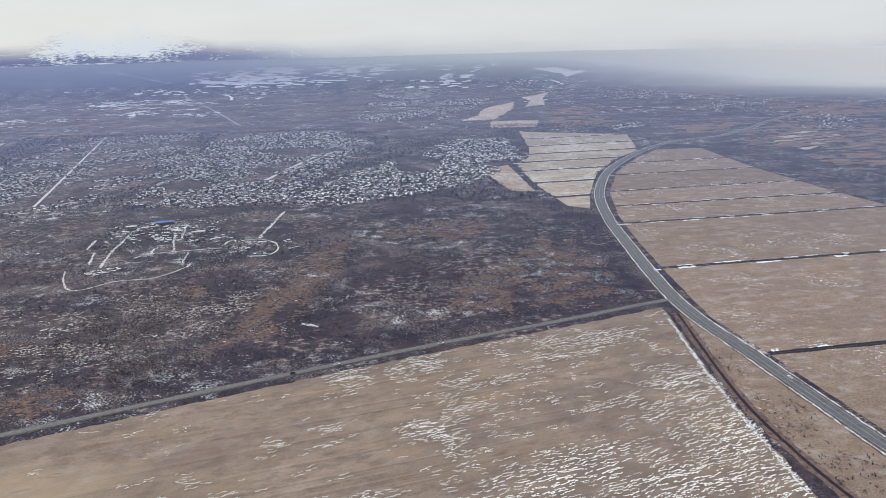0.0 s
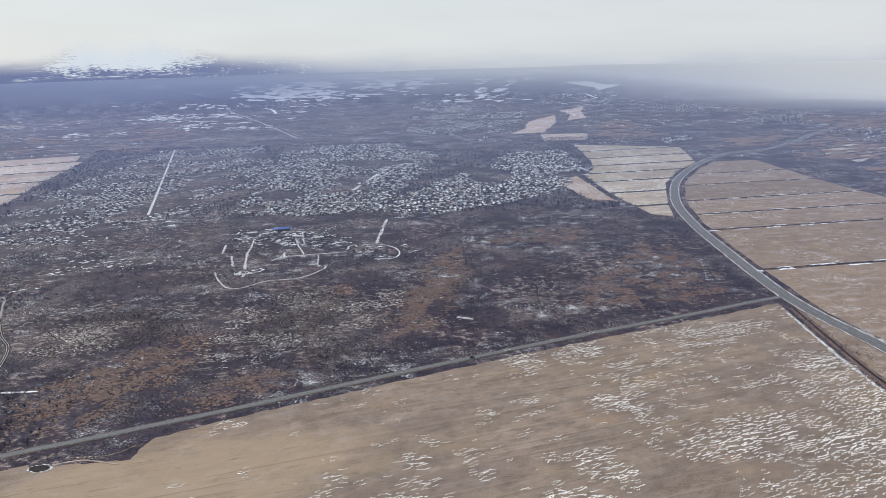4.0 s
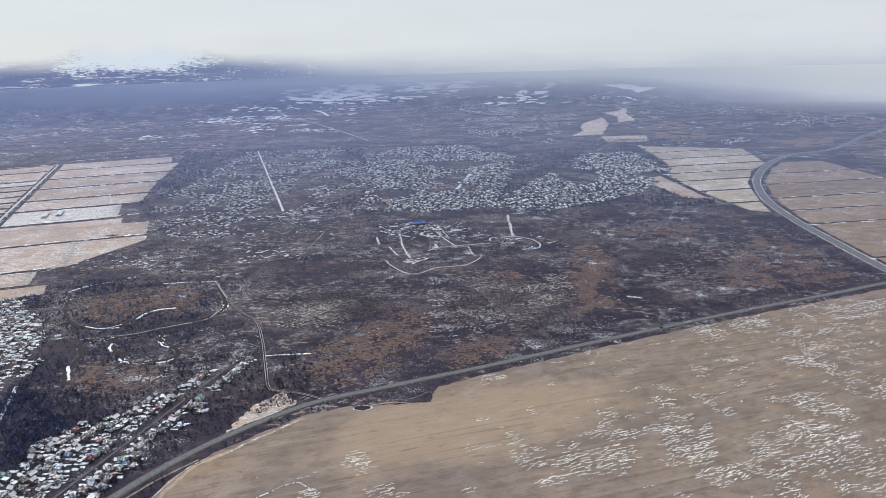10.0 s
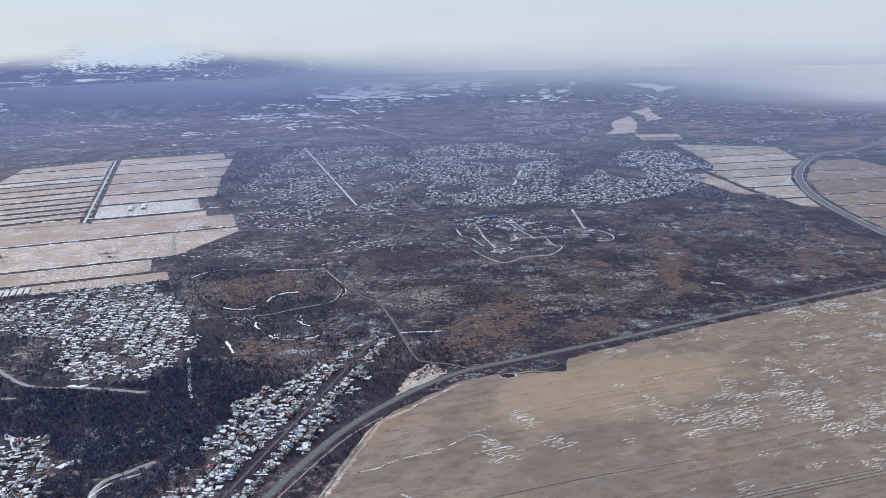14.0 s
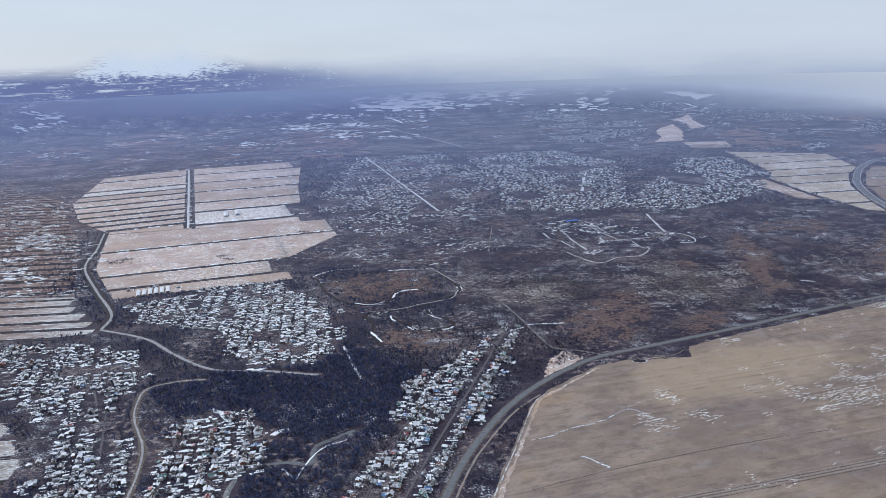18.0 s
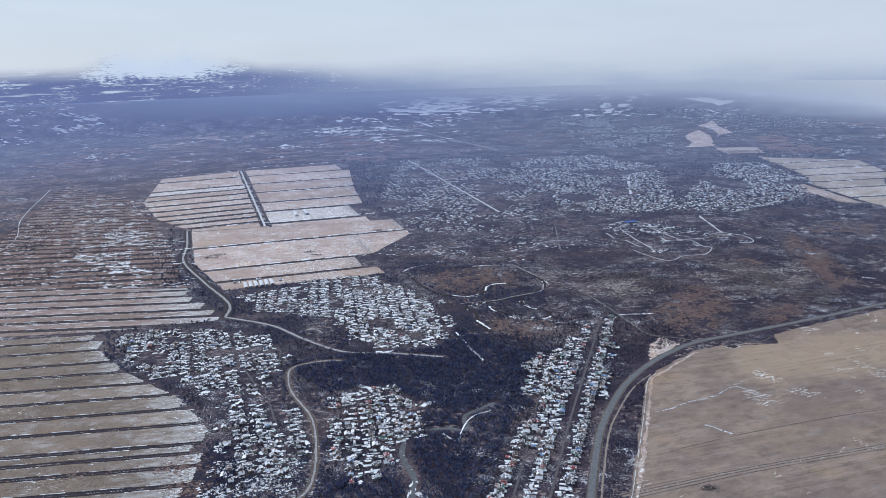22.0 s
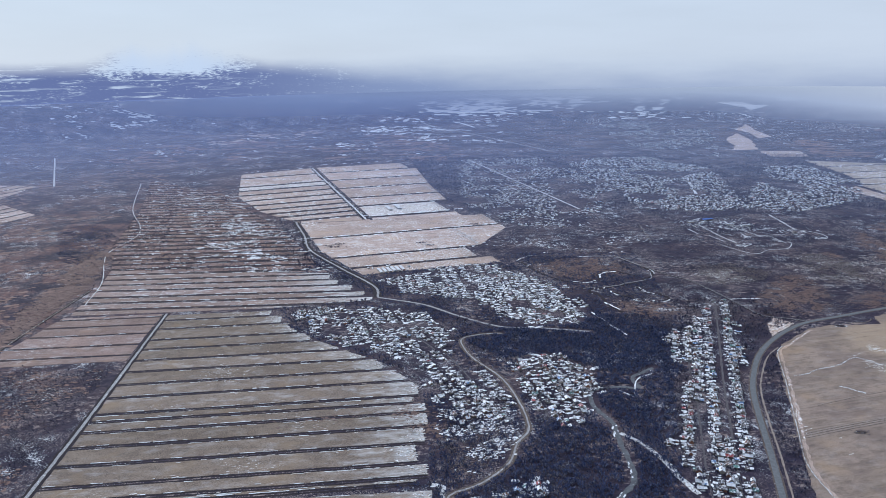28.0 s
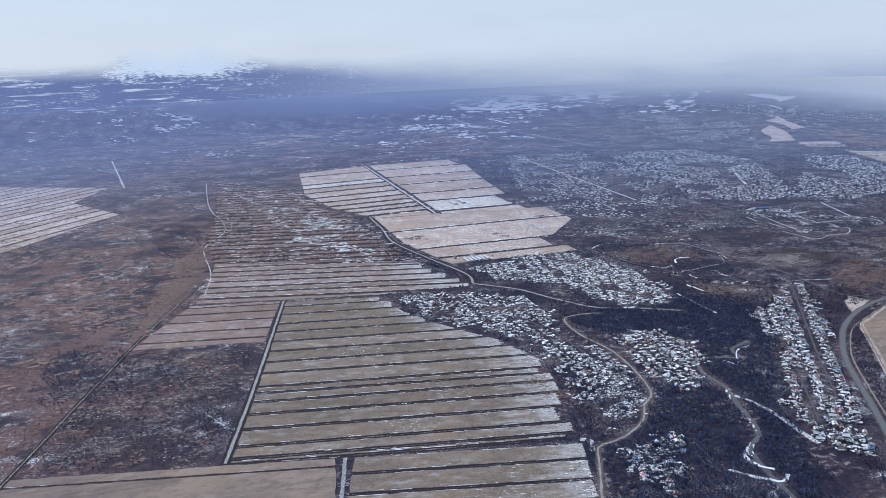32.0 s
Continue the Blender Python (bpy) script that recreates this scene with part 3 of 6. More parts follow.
def slab(name, poly, z, material, parent=None, step=10.0, wobble=0.8, thick=0.4, seed=1, **tags):
    """A thin sheet of ground with an uneven outline: a field, a meadow, a patch of snow."""
    pts = ragged(poly, step, wobble, random.Random(seed))
    bm = bmesh.new()
    top = [bm.verts.new((*p, level(*p) + z)) for p in pts]
    low = [bm.verts.new((*p, level(*p) + z - thick)) for p in pts]
    edges = [bm.edges.new((top[i], top[(i + 1) % len(top)])) for i in range(len(top))]
    bmesh.ops.triangle_fill(bm, use_beauty=True, use_dissolve=False, edges=edges)
    for i in range(len(top)):
        j = (i + 1) % len(top)
        bm.faces.new((top[i], low[i], low[j], top[j]))
    bmesh.ops.recalc_face_normals(bm, faces=bm.faces)
    ob = part(name, bm, material, parent)
    return tagged(ob, **tags)


def clip(poly, nx, ny, d):
    """The part of poly where nx*x + ny*y >= d."""
    out = []
    for i, a in enumerate(poly):
        b = poly[(i + 1) % len(poly)]
        da, db = nx * a[0] + ny * a[1] - d, nx * b[0] + ny * b[1] - d
        if da >= 0:
            out.append(a)
        if da * db < 0:
            k = da / (da - db)
            out.append((a[0] + (b[0] - a[0]) * k, a[1] + (b[1] - a[1]) * k))
    return out


DITCHES = []


def heaps(name, items, material, label, category="snow", seed=9, lift=0.12, rise=0.25, parent=None, square=False):
    """Many low uneven patches in one mesh: snow, frost or grass; each item is x, y, half length, half width and direction."""
    verts, faces = [], []
    r = random.Random(seed)
    for cx, cy, a, b, ux, uy in items:
        k, n = len(verts), 4 if square else 7
        up = lift + r.uniform(0, 0.35)
        for i in range(n):
            t = 2 * math.pi * (i + 0.5) / n if square else 2 * math.pi * i / n + 0.4
            g = r.uniform(0.75, 1.2)
            du, dv = a * g * max(-0.85, min(0.85, 1.2 * math.cos(t))), b * g * max(-0.85, min(0.85, 1.2 * math.sin(t)))
            px, py = cx + ux * du - uy * dv, cy + uy * du + ux * dv
            verts.append((px, py, level(px, py) + up))
        verts.append((cx, cy, level(cx, cy) + up + rise))
        faces += [(k + i, k + (i + 1) % n, k + n) for i in range(n)]
    return mesh_object(name, verts, faces, material, parent, label=label, category=category, kind="stuff")


SWEPT = []


def strip_field(poly, turn, cuts, material, label, gap=5.0, z=0.16, snowy=0.6, seed=3, bank=1.0, frosted=0.0, tips=0.0, uneven=0.0):
    """A drained field: long parallel strips between shrubby ditches, with snow lodged along the banks."""
    rng = random.Random(seed)
    field = tagged(new("ploughed_field"), label, "field", kind="structure")
    ux, uy = math.cos(radians(turn)), math.sin(radians(turn))
    nx, ny = -uy, ux
    lev = [nx * p[0] + ny * p[1] for p in poly]
    lo, hi = min(lev), max(lev)
    if isinstance(cuts, int):
        cuts = [lo + (hi - lo) * (k + rng.uniform(-0.12, 0.12) * (0 < k < cuts)) / cuts for k in range(cuts + 1)]
    for k, (a, b) in enumerate(zip(cuts, cuts[1:])):
        q = clip(clip(poly, nx, ny, a + gap / 2), -nx, -ny, -(b - gap / 2))
        if len(q) < 3:
            continue
        if uneven:
            far_end = max(ux * p[0] + uy * p[1] for p in q)
            q = clip(q, -ux, -uy, -(far_end - rng.uniform(0, 1) ** 2 * uneven))
        slab("field_strip", q, z + 0.02 * (k % 3), material if not frosted or rng.random() > frosted else M_FROST, field, 9.0, 0.7, seed=seed * 31 + k)
        base = [p for p in q if abs(nx * p[0] + ny * p[1] - (a + gap / 2)) < 0.5]
        if len(base) >= 2:
            s = [ux * p[0] + uy * p[1] for p in base]
            s0, s1 = min(s), max(s)
            at = lambda t, o: (ux * t + nx * o, uy * t + ny * o)
            DITCHES.append((at(s0, a), at(s1, a)))
            if s1 - s0 > 20:
                ribbon("ditch", [at(s0 + (s1 - s0) * g / 4, a) for g in range(5)], gap * 0.9, z - 0.1, M_DITCH, field, 9.0, 0.3, -0.08)
            verts, faces = [], []
            for edge in (a + gap / 2, b - gap / 2):
                t = s0 + rng.uniform(0, 40)
                while t < s1 - 6 and snowy > 0:
                    run = min(rng.uniform(3, 9) * rng.uniform(1, 4), s1 - t)
                    if rng.random() < snowy * 0.8:
                        w = rng.uniform(0.2, 0.55) * bank * max(1.0, (b - a) / 42)
                        o = w * rng.uniform(0.1, 0.8) * (1 if edge < (a + b) / 2 else -1)
                        v, f = ribbon_mesh([at(t + run * g / 3, edge + o) for g in range(4)], w, z + 0.12, 2.5, 0.9, 0.05)
                        faces += [tuple(q + len(verts) for q in p) for p in f]
                        verts += v
                    t += run + rng.uniform(2, 30)
            if tips and s1 - s0 > 40:
                # thin snow swept together towards the eastern end and the upper edge of the strip
                for _ in range(int(tips * (b - a) * 2.2)):
                    back = rng.expovariate(1 / 6.5)
                    v0 = b - gap / 2 - (b - a - gap) * rng.random()
                    px, py = at(s1 - back, v0)
                    if bool(inside(q, np.array([px]), np.array([py]))[0]):
                        SWEPT.append((px, py, rng.uniform(0.8, 2.8), rng.uniform(0.4, 1.1), ux, uy))
                for _ in range(int(tips * (s1 - s0) * 0.05)):
                    px, py = at(s0 + (s1 - s0) * rng.random() ** 0.6, rng.choice((b - gap / 2 - rng.expovariate(1 / 1.3), a + gap / 2 + rng.expovariate(1 / 1.8))))
                    SWEPT.append((px, py, rng.uniform(1.0, 4.0), rng.uniform(0.3, 0.7), ux, uy))
            if verts:
                mesh_object("snow_bank", verts, faces, M_SNOW, field)
    return field


def inside(poly, x, y):
    """Which of the points x, y (arrays) lie in poly."""
    hit = np.zeros(x.shape, bool)
    for (ax, ay), (bx, by) in zip(poly, poly[1:] + poly[:1]):
        c = (ay > y) != (by > y)
        with np.errstate(divide="ignore", invalid="ignore"):
            hit ^= c & (x < (bx - ax) * (y - ay) / (by - ay) + ax)
    return hit


def near(pts, x, y, reach):
    """Which points lie within reach of the line pts."""
    hit = np.zeros(x.shape, bool)
    for (ax, ay), (bx, by) in zip(pts, pts[1:]):
        l2 = (bx - ax) ** 2 + (by - ay) ** 2 + 1e-9
        t = np.clip(((x - ax) * (bx - ax) + (y - ay) * (by - ay)) / l2, 0, 1)
        hit |= (x - ax - t * (bx - ax)) ** 2 + (y - ay - t * (by - ay)) ** 2 < reach * reach
    return hit


# ---- plan of the plain ----
ROAD_A = [(207, 650), (169, 635), (98, 603), (1, 562), (-85, 523), (-190, 473), (-292, 423), (-340, 401), (-385, 380), (-431, 359), (-467, 330), (-505, 287), (-535, 240), (-556, 193), (-573, 145), (-588, 80), (-604, 1), (-632, -120), (-680, -300), (-760, -700), (-830, -1200)]
ROAD_M = [(520, -700), (400, -250), (330, 60), (285, 240), (251, 390), (239, 452), (226, 523), (210, 605), (205, 689), (208, 851), (214, 981), (234, 1136), (285, 1317), (355, 1468), (433, 1596), (527, 1700), (634, 1755), (760, 1890), (867, 2030), (1129, 2302), (1321, 2463), (1700, 2800)]
SOUTH = [(188, 628), (184, 466), (188, 341), (215, 180), (240, -120), (200, -420), (-300, -480), (-660, -420), (-604, -110), (-579, -6), (-562, 61), (-533, 167), (-512, 249), (-495, 277), (-440, 334), (-398, 351), (-341, 360), (-336, 381), (-278, 414), (-190, 457), (-85, 508), (1, 547), (98, 588)]
FIELD_TRACK = [(-573, 43), (-516, 65), (-451, 88), (-368, 113), (-200, 165), (30, 235), (190, 300)]
RUT_B = [(-522, 112), (-454, 141), (-350, 177), (-263, 200)]
RUT_D = [(-507, 152), (-491, 161), (-480, 148), (-458, 125)]
TRACK_E = [(197, 612), (191, 466), (196, 392), (207, 330), (230, 200)]
EAST = [(222, 600), (221, 720), (222, 850), (230, 985), (250, 1136), (300, 1313), (372, 1465), (440, 1570), (535, 1577), (546, 1336), (579, 1100), (625, 900), (660, 600), (640, 330), (300, 330), (262, 400), (240, 520)]
MIDDLE = [(188, 1932), (182, 1643), (168, 1515), (134, 1421), (145, 1228), (172, 1051), (200, 1030), (217, 1125), (262, 1302), (325, 1451), (400, 1568), (441, 1831)]
WEDGE = [(65, 1362), (117, 1424), (139, 1166), (102, 1171)]
NORTHWEST = [(-1511, 1324), (-1634, 1729), (-1437, 1867), (-1120, 1995), (-1015, 1496), (-946, 1225), (-860, 1080), (-1262, 992), (-1389, 1121)]
NW_LOW = [(-1262, 988), (-864, 1080), (-815, 942), (-875, 766), (-829, 666), (-1058, 583), (-1159, 734)]
NW_ROAD = [(-1437, 1866), (-1123, 1030)]
NW_TRACK = [(-1275, 1000), (-1225, 870), (-1185, 752), (-1103, 625), (-1030, 520), (-1015, 462)]
WEST = [(-1301, 378), (-1152, 401), (-1117, 333), (-1062, 279), (-976, 213), (-922, 142), (-908, 63), (-904, 10), (-898, -43), (-1221, -92), (-1246, 66)]
WEST_TRACK = [(-1306, 385), (-1251, 66), (-1226, -94)]
UPPER = [(-1500, 610), (-1120, 595), (-1023, 470), (-1018, 452), (-1153, 412), (-1305, 392), (-1442, 375), (-1474, 526)]
UPPER_W = [(-1446, 368), (-1312, 386), (-1284, 214), (-1454, 186)]
SOUTH_W = [(-1419, -124), (-1296, -107), (-1125, -83), (-1100, -200), (-1400, -260)]
SOUTH_E = [(-1107, -80), (-896, -54), (-890, -240), (-1090, -260)]
DACHA_W = [(-1882, 1626), (-1574, 1379), (-1278, 912), (-1142, 640), (-1120, 600), (-1500, 612), (-1582, 779), (-1695, 1148)]
LINE_W = [(-1400, -300), (-1418, -121), (-1457, 208), (-1476, 492), (-1576, 829), (-1700, 1150), (-1836, 1415)]
FAR_W = [(-2587, 1600), (-2190, 1532), (-2156, 1279), (-1935, 1103), (-1990, 715), (-2500, 900)]
V1 = [(-1135, 406), (-1039, 414), (-938, 394), (-892, 307), (-900, 212), (-832, 161), (-828, 64), (-873, 82), (-915, 159), (-980, 240), (-1068, 304)]
V1B = [(-817, 221), (-777, 244), (-731, 199), (-734, 139), (-764, 56), (-803, 84)]
V2 = [(-557, 411), (-530, 450), (-505, 456), (-536, 315), (-565, 193), (-584, 110), (-598, 53), (-609, -4), (-628, -75), (-672, -72), (-680, -20), (-684, 17), (-689, 34), (-668, 50), (-660, 89), (-648, 148), (-619, 192), (-638, 219), (-627, 305), (-588, 340)]
V3 = [(-1030, 553), (-864, 664), (-769, 555), (-709, 419), (-728, 347), (-789, 340), (-888, 455), (-954, 478)]
ROAD_V = [(-890, -150), (-885, -95), (-882, -62), (-870, -52), (-855, -41), (-832, -9), (-824, 26), (-812, 54), (-818, 108), (-836, 172), (-864, 220), (-878, 252), (-884, 291), (-860, 308), (-833, 312)]
ROAD_N = [(-1015, 462), (-944, 428), (-890, 378), (-836, 338), (-775, 331), (-720, 320)]
LANE_V2 = [(-529, 436), (-560, 313), (-580, 234), (-597, 167), (-615, 89), (-633, 10), (-652, -72)]
LANES = [[(-915, 275), (-877, 185), (-840, 95)], [(-960, 330), (-900, 227)], [(-822, 222), (-806, 149), (-789, 70)], [(-830, 640), (-805, 500), (-770, 360)], [(-934, 598), (-912, 505)], [(-764, 515), (-732, 358)], [(-594, 295), (-621, 216), (-632, 150), (-650, 59), (-664, -10), (-672, -60)], [(-832, -65), (-822, -140)]]
VA = [(-945, 2040), (-679, 2070), (-488, 1466), (-600, 1094), (-745, 882), (-921, 1231)]
VB = [(-605, 2030), (-290, 2063), (-165, 1775), (-229, 1307), (-259, 1122), (-389, 1097), (-514, 1132), (-501, 1404)]
VC = [(-268, 1123), (-150, 1414), (15, 1790), (152, 1815), (145, 1468), (57, 1266), (-45, 1159), (-160, 1090)]
VD = [(-261, 2083), (-251, 3200), (137, 2921), (17, 1957), (-124, 1871)]
LINE_A = [(-923, 2050), (-640, 1139)]
LOOP = [(-256, 900), (-236, 906), (-210, 884), (-201, 853), (-209, 830), (-231, 829)]
TRAIL = [(-432, 362), (-455, 374), (-479, 381), (-494, 425), (-515, 495), (-536, 551), (-562, 584), (-592, 631)]
CREEK = [(-735, -150), (-746, -85), (-745, -62), (-730, -37), (-727, -11), (-730, 29), (-731, 70), (-743, 100), (-742, 139), (-712, 151), (-691, 149), (-692, 176), (-665, 203)]
CREEK_N = [(-621, 687), (-596, 636), (-584, 590), (-602, 561), (-629, 534), (-673, 510), (-699, 495), (-685, 469), (-680, 430), (-665, 395)]
CREEK_B = [(-625, 516), (-614, 489), (-597, 479), (-588, 463), (-594, 452), (-618, 444), (-637, 450), (-642, 466), (-656, 475), (-665, 492)]
OXBOW = [(-795, 665), (-765, 594), (-732, 551), (-695, 539), (-674, 557), (-673, 587), (-658, 596), (-640, 595)]

# ---- the land ----


def build_ground():
    xs, ys = LAND_X, LAND_Y
    verts = [(x, y, LAND_Z[j, i]) for j, y in enumerate(ys) for i, x in enumerate(xs)]
    w = len(xs)
    faces = [(j * w + i, j * w + i + 1, (j + 1) * w + i + 1, (j + 1) * w + i) for j in range(len(ys) - 1) for i in range(w - 1)]
    ob = mesh_object("ground", verts, faces, M_SCRUB, label="dark scrubby plain with dry grass and patches of old snow", category="ground", kind="structure")
    ob.data.polygons.foreach_set("use_smooth", [True] * len(faces))
    return ob


def build_haze_sheet():
    """The sheet above the far land that carries the painted distance haze."""
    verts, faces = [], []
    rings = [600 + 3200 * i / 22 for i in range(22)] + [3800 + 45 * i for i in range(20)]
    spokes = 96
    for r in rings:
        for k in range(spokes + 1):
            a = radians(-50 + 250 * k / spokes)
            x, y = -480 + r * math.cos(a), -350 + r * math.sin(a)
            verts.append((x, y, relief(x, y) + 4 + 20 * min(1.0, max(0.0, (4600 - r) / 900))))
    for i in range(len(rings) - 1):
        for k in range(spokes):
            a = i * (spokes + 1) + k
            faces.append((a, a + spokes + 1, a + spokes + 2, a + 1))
    ob = mesh_object("mist", verts, faces, M_HAZE_SHEET, label="translucent sheet painted with blue-grey distance haze over the far land", category="mist", kind="structure")
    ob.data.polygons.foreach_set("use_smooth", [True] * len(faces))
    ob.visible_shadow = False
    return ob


build_ground()
build_haze_sheet()

# fields
slab("field_south", SOUTH, 0.15, M_SOUTH, None, 8.0, 1.2, seed=5, label="wide tan stubble field streaked with thin snow", category="field", kind="structure")
strip_field(EAST, 9.0, [250, 480, 701, 893, 991, 1092, 1226, 1339, 1600], M_EAST, "flat brown stubble field crossed by ditches", 7.0, snowy=0.9, seed=11, bank=1.5)
strip_field(MIDDLE, 11.0, [960, 1062, 1180, 1294, 1392, 1488, 1599, 1720, 1880], M_MIDDLE, "pale stubble field in strips edged with snow", 12.0, snowy=1.6, seed=12, bank=2.3)
slab("field_wedge", WEDGE, 0.15, M_PALE, None, 10, 1.5, seed=6, label="pale wedge of stubble beside the village", category="field", kind="structure")
strip_field(clip(NORTHWEST, -0.936, -0.351, 682), 26.0, [1260, 1375, 1475, 1530, 1582, 1640, 1706, 1780, 1865, 1940, 2012, 2180, 2330], M_PALE, "pale drained field in snowy strips", 21.0, snowy=1.4, seed=13, bank=3.0, frosted=0.08, tips=0.4)
strip_field(clip(NORTHWEST, 0.936, 0.351, -676), 20.0, [1240, 1374, 1515, 1635, 1795, 1953, 2116, 2330], M_PALE, "pale drained field in broad snowy strips", 18.0, snowy=1.4, seed=23, bank=3.0, frosted=0.15, tips=0.8, uneven=60)
strip_field(NW_LOW, 19.9, [900, 956, 1034, 1201, 1400], M_PALE, "pale stubble field in broad strips", 12.0, snowy=1.3, seed=14, bank=2.6, tips=0.8, uneven=50)
strip_field(WEST, 9.4, [105, 115, 138, 173, 206, 236, 258, 275, 314, 348, 384, 418, 454, 487, 528, 563, 640], M_WEST, "grey-brown drained field in long narrow strips", 7.0, snowy=0.9, seed=15, bank=1.3, tips=1.3, uneven=14)
strip_field(UPPER, 5.5, [485, 506, 534, 565, 594, 628, 660, 690, 722, 760], M_UPPER, "brown drained field in long narrow strips", 10.0, snowy=1.2, seed=16, bank=2.4, tips=1.3, uneven=20)
strip_field(DACHA_W, 6.0, [700 + 34 * k for k in range(36)], M_OLD, "old garden strips overgrown with bushes and patched with snow", 14.0, snowy=0.8, seed=24, bank=4.0)
slab("verge_meadow", [(199, 600), (212, 590), (232, 460), (246, 370), (275, 240), (300, 100), (235, 120), (212, 230), (197, 380), (193, 470)], 0.08, M_EAST, None, 6, 1.5, seed=62, label="rough brown verge between track and main road", category="meadow", kind="structure")
strip_field(UPPER_W, 8.4, [385, 418, 454, 494, 529, 560, 574, 620], M_BARE, "brown strips of old field beside the track", 5.5, snowy=0.5, seed=17)
strip_field(SOUTH_W, 8.0, [-200, -130, 60, 78, 95, 130], M_SOUTH, "yellow-brown stubble field in broad strips", 3.0, snowy=0.4, seed=18)
strip_field(SOUTH_E, 7.5, [-120, -90, -60, -28, 3, 36, 66, 120], M_WEST, "grey-brown drained field in long narrow strips", 5.4, snowy=0.6, seed=19, tips=1.3)
strip_field(FAR_W, 72.0, 16, M_PALE, "far pale field in strips", 11.0, snowy=0.6, seed=20)
RUSSET = []


def tussocks(poly, seed, thin=0.0):
    """Dry grass in many low ragged tufts and mats, thinning out to the edge of the patch."""
    RUSSET.append(poly)
    r = random.Random(seed)
    xs, ys = [p[0] for p in poly], [p[1] for p in poly]
    n = int((max(xs) - min(xs)) * (max(ys) - min(ys)) / 1.6)
    px = np.array([r.uniform(min(xs) - 8, max(xs) + 8) for _ in range(n)])
    py = np.array([r.uniform(min(ys) - 8, max(ys) + 8) for _ in range(n)])
    ok = inside(poly, px + np.array([r.gauss(0, 7) for _ in px]), py + np.array([r.gauss(0, 7) for _ in py]))
    verts, faces = [], []
    for x, y in zip(px[ok], py[ok]):
        if noise.noise((x * 0.05, y * 0.05, seed * 1.0)) + 0.5 * noise.noise((x * 0.16, y * 0.16, seed * 1.0)) + 0.3 * noise.noise((x * 0.3, y * 0.3, 4.0)) < r.uniform(-0.40, 0.10) + thin:
            continue
        k, m, a = len(verts), 6, r.uniform(0.4, 2.1)
        z0 = r.uniform(0.06, 0.22)
        for i in range(m):
            t, g = 6.283 * i / m, r.uniform(0.5, 1.25)
            verts.append((x + a * g * math.cos(t), y + a * g * 0.8 * math.sin(t), z0))
        verts.append((x, y, z0 + r.uniform(0.1, 0.4)))
        faces += [(k + i, k + (i + 1) % m, k + m) for i in range(m)]
    mesh_object("dry_grass", verts, faces, M_RUSSET, label="russet tufts of dry grass in the scrub", category="grass", kind="stuff")


for q, k in (([(-776, 644), (-725, 679), (-658, 685), (-618, 638), (-628, 588), (-684, 592), (-686, 552), (-739, 572)], 51), ([(-191, 556), (-190, 632), (-165, 787), (-120, 900), (-118, 764), (-139, 630), (-152, 578)], 52), ([(-467, 450), (-427, 511), (-389, 569), (-352, 578), (-356, 482), (-399, 400), (-441, 390)], 53), ([(-347, 440), (-277, 495), (-265, 465), (-326, 412)], 54), ([(-24, 640), (60, 780), (130, 905), (166, 739), (158, 652), (60, 625)], 55), ([(-674, 445), (-640, 440), (-590, 437), (-588, 390), (-631, 374), (-660, 395)], 56), ([(-1566, 753), (-1481, 498), (-1500, 380), (-1535, 533)], 57), ([(-100, 902), (-24, 985), (60, 960), (20, 880)], 58), ([(-943, 80), (-928, 117), (-893, 75), (-893, 25), (-910, 45)], 59)):
    tussocks(q, k, 0.28 if k in (55, 58) else 0.06)
tussocks([(-1110, 42), (-1003, 72), (-934, 85), (-997, 68), (-1083, 50)], 61)
slab("clearing", [(-487, 351), (-467, 376), (-450, 355), (-495, 306)], 0.18, M_PALE, None, 4, 2, seed=60, label="small clearing dusted with snow beside the road", category="clearing", kind="structure")

# roads
ribbon("road_verge", ROAD_A, 8.2, 0.2, M_VERGE, None, 8, 0.12, label="gravel verge of the lesser road", category="verge", kind="structure")
ribbon("road", ROAD_A, 5.4, 0.4, M_ASPHALT, None, 8, 0.02, label="grey asphalt road curving along the fields", category="road", kind="structure")
ribbon("road_verge", ROAD_M, 17, 0.22, M_VERGE, None, 10, 0.1, label="gravel verge of the main road", category="verge", kind="structure")
ribbon("main_road", ROAD_M, 10.5, 0.5, M_WORN, None, 10, 0.02, label="wide grey asphalt main road in a long bend", category="road", kind="structure")
for line, off in ((ROAD_M, -4.6), (ROAD_M, 4.6), (ROAD_M, 0.0)):
    ribbon("lane_marking", line, 0.35, 0.66, M_TRACKGREY, None, 10, 0.3, 0.02, off, label="worn pale line along the asphalt", category="road marking", kind="structure")
ribbon("side_road", [(-503, 268), (-526, 237), (-548, 190), (-565, 145), (-580, 80), (-596, 1), (-624, -120), (-672, -300)], 1.7, 0.36, M_TAN, None, 6, 0.35, label="narrow pale earthen track beside the asphalt", category="track", kind="structure")
for off in (-7.4, 7.2):
    ribbon("verge_snow", ROAD_M, 1.2, 0.4, M_SNOWDUST, None, 5, 0.95, 0.03, off, label="dirty snow left along the main road", category="snow", kind="structure")
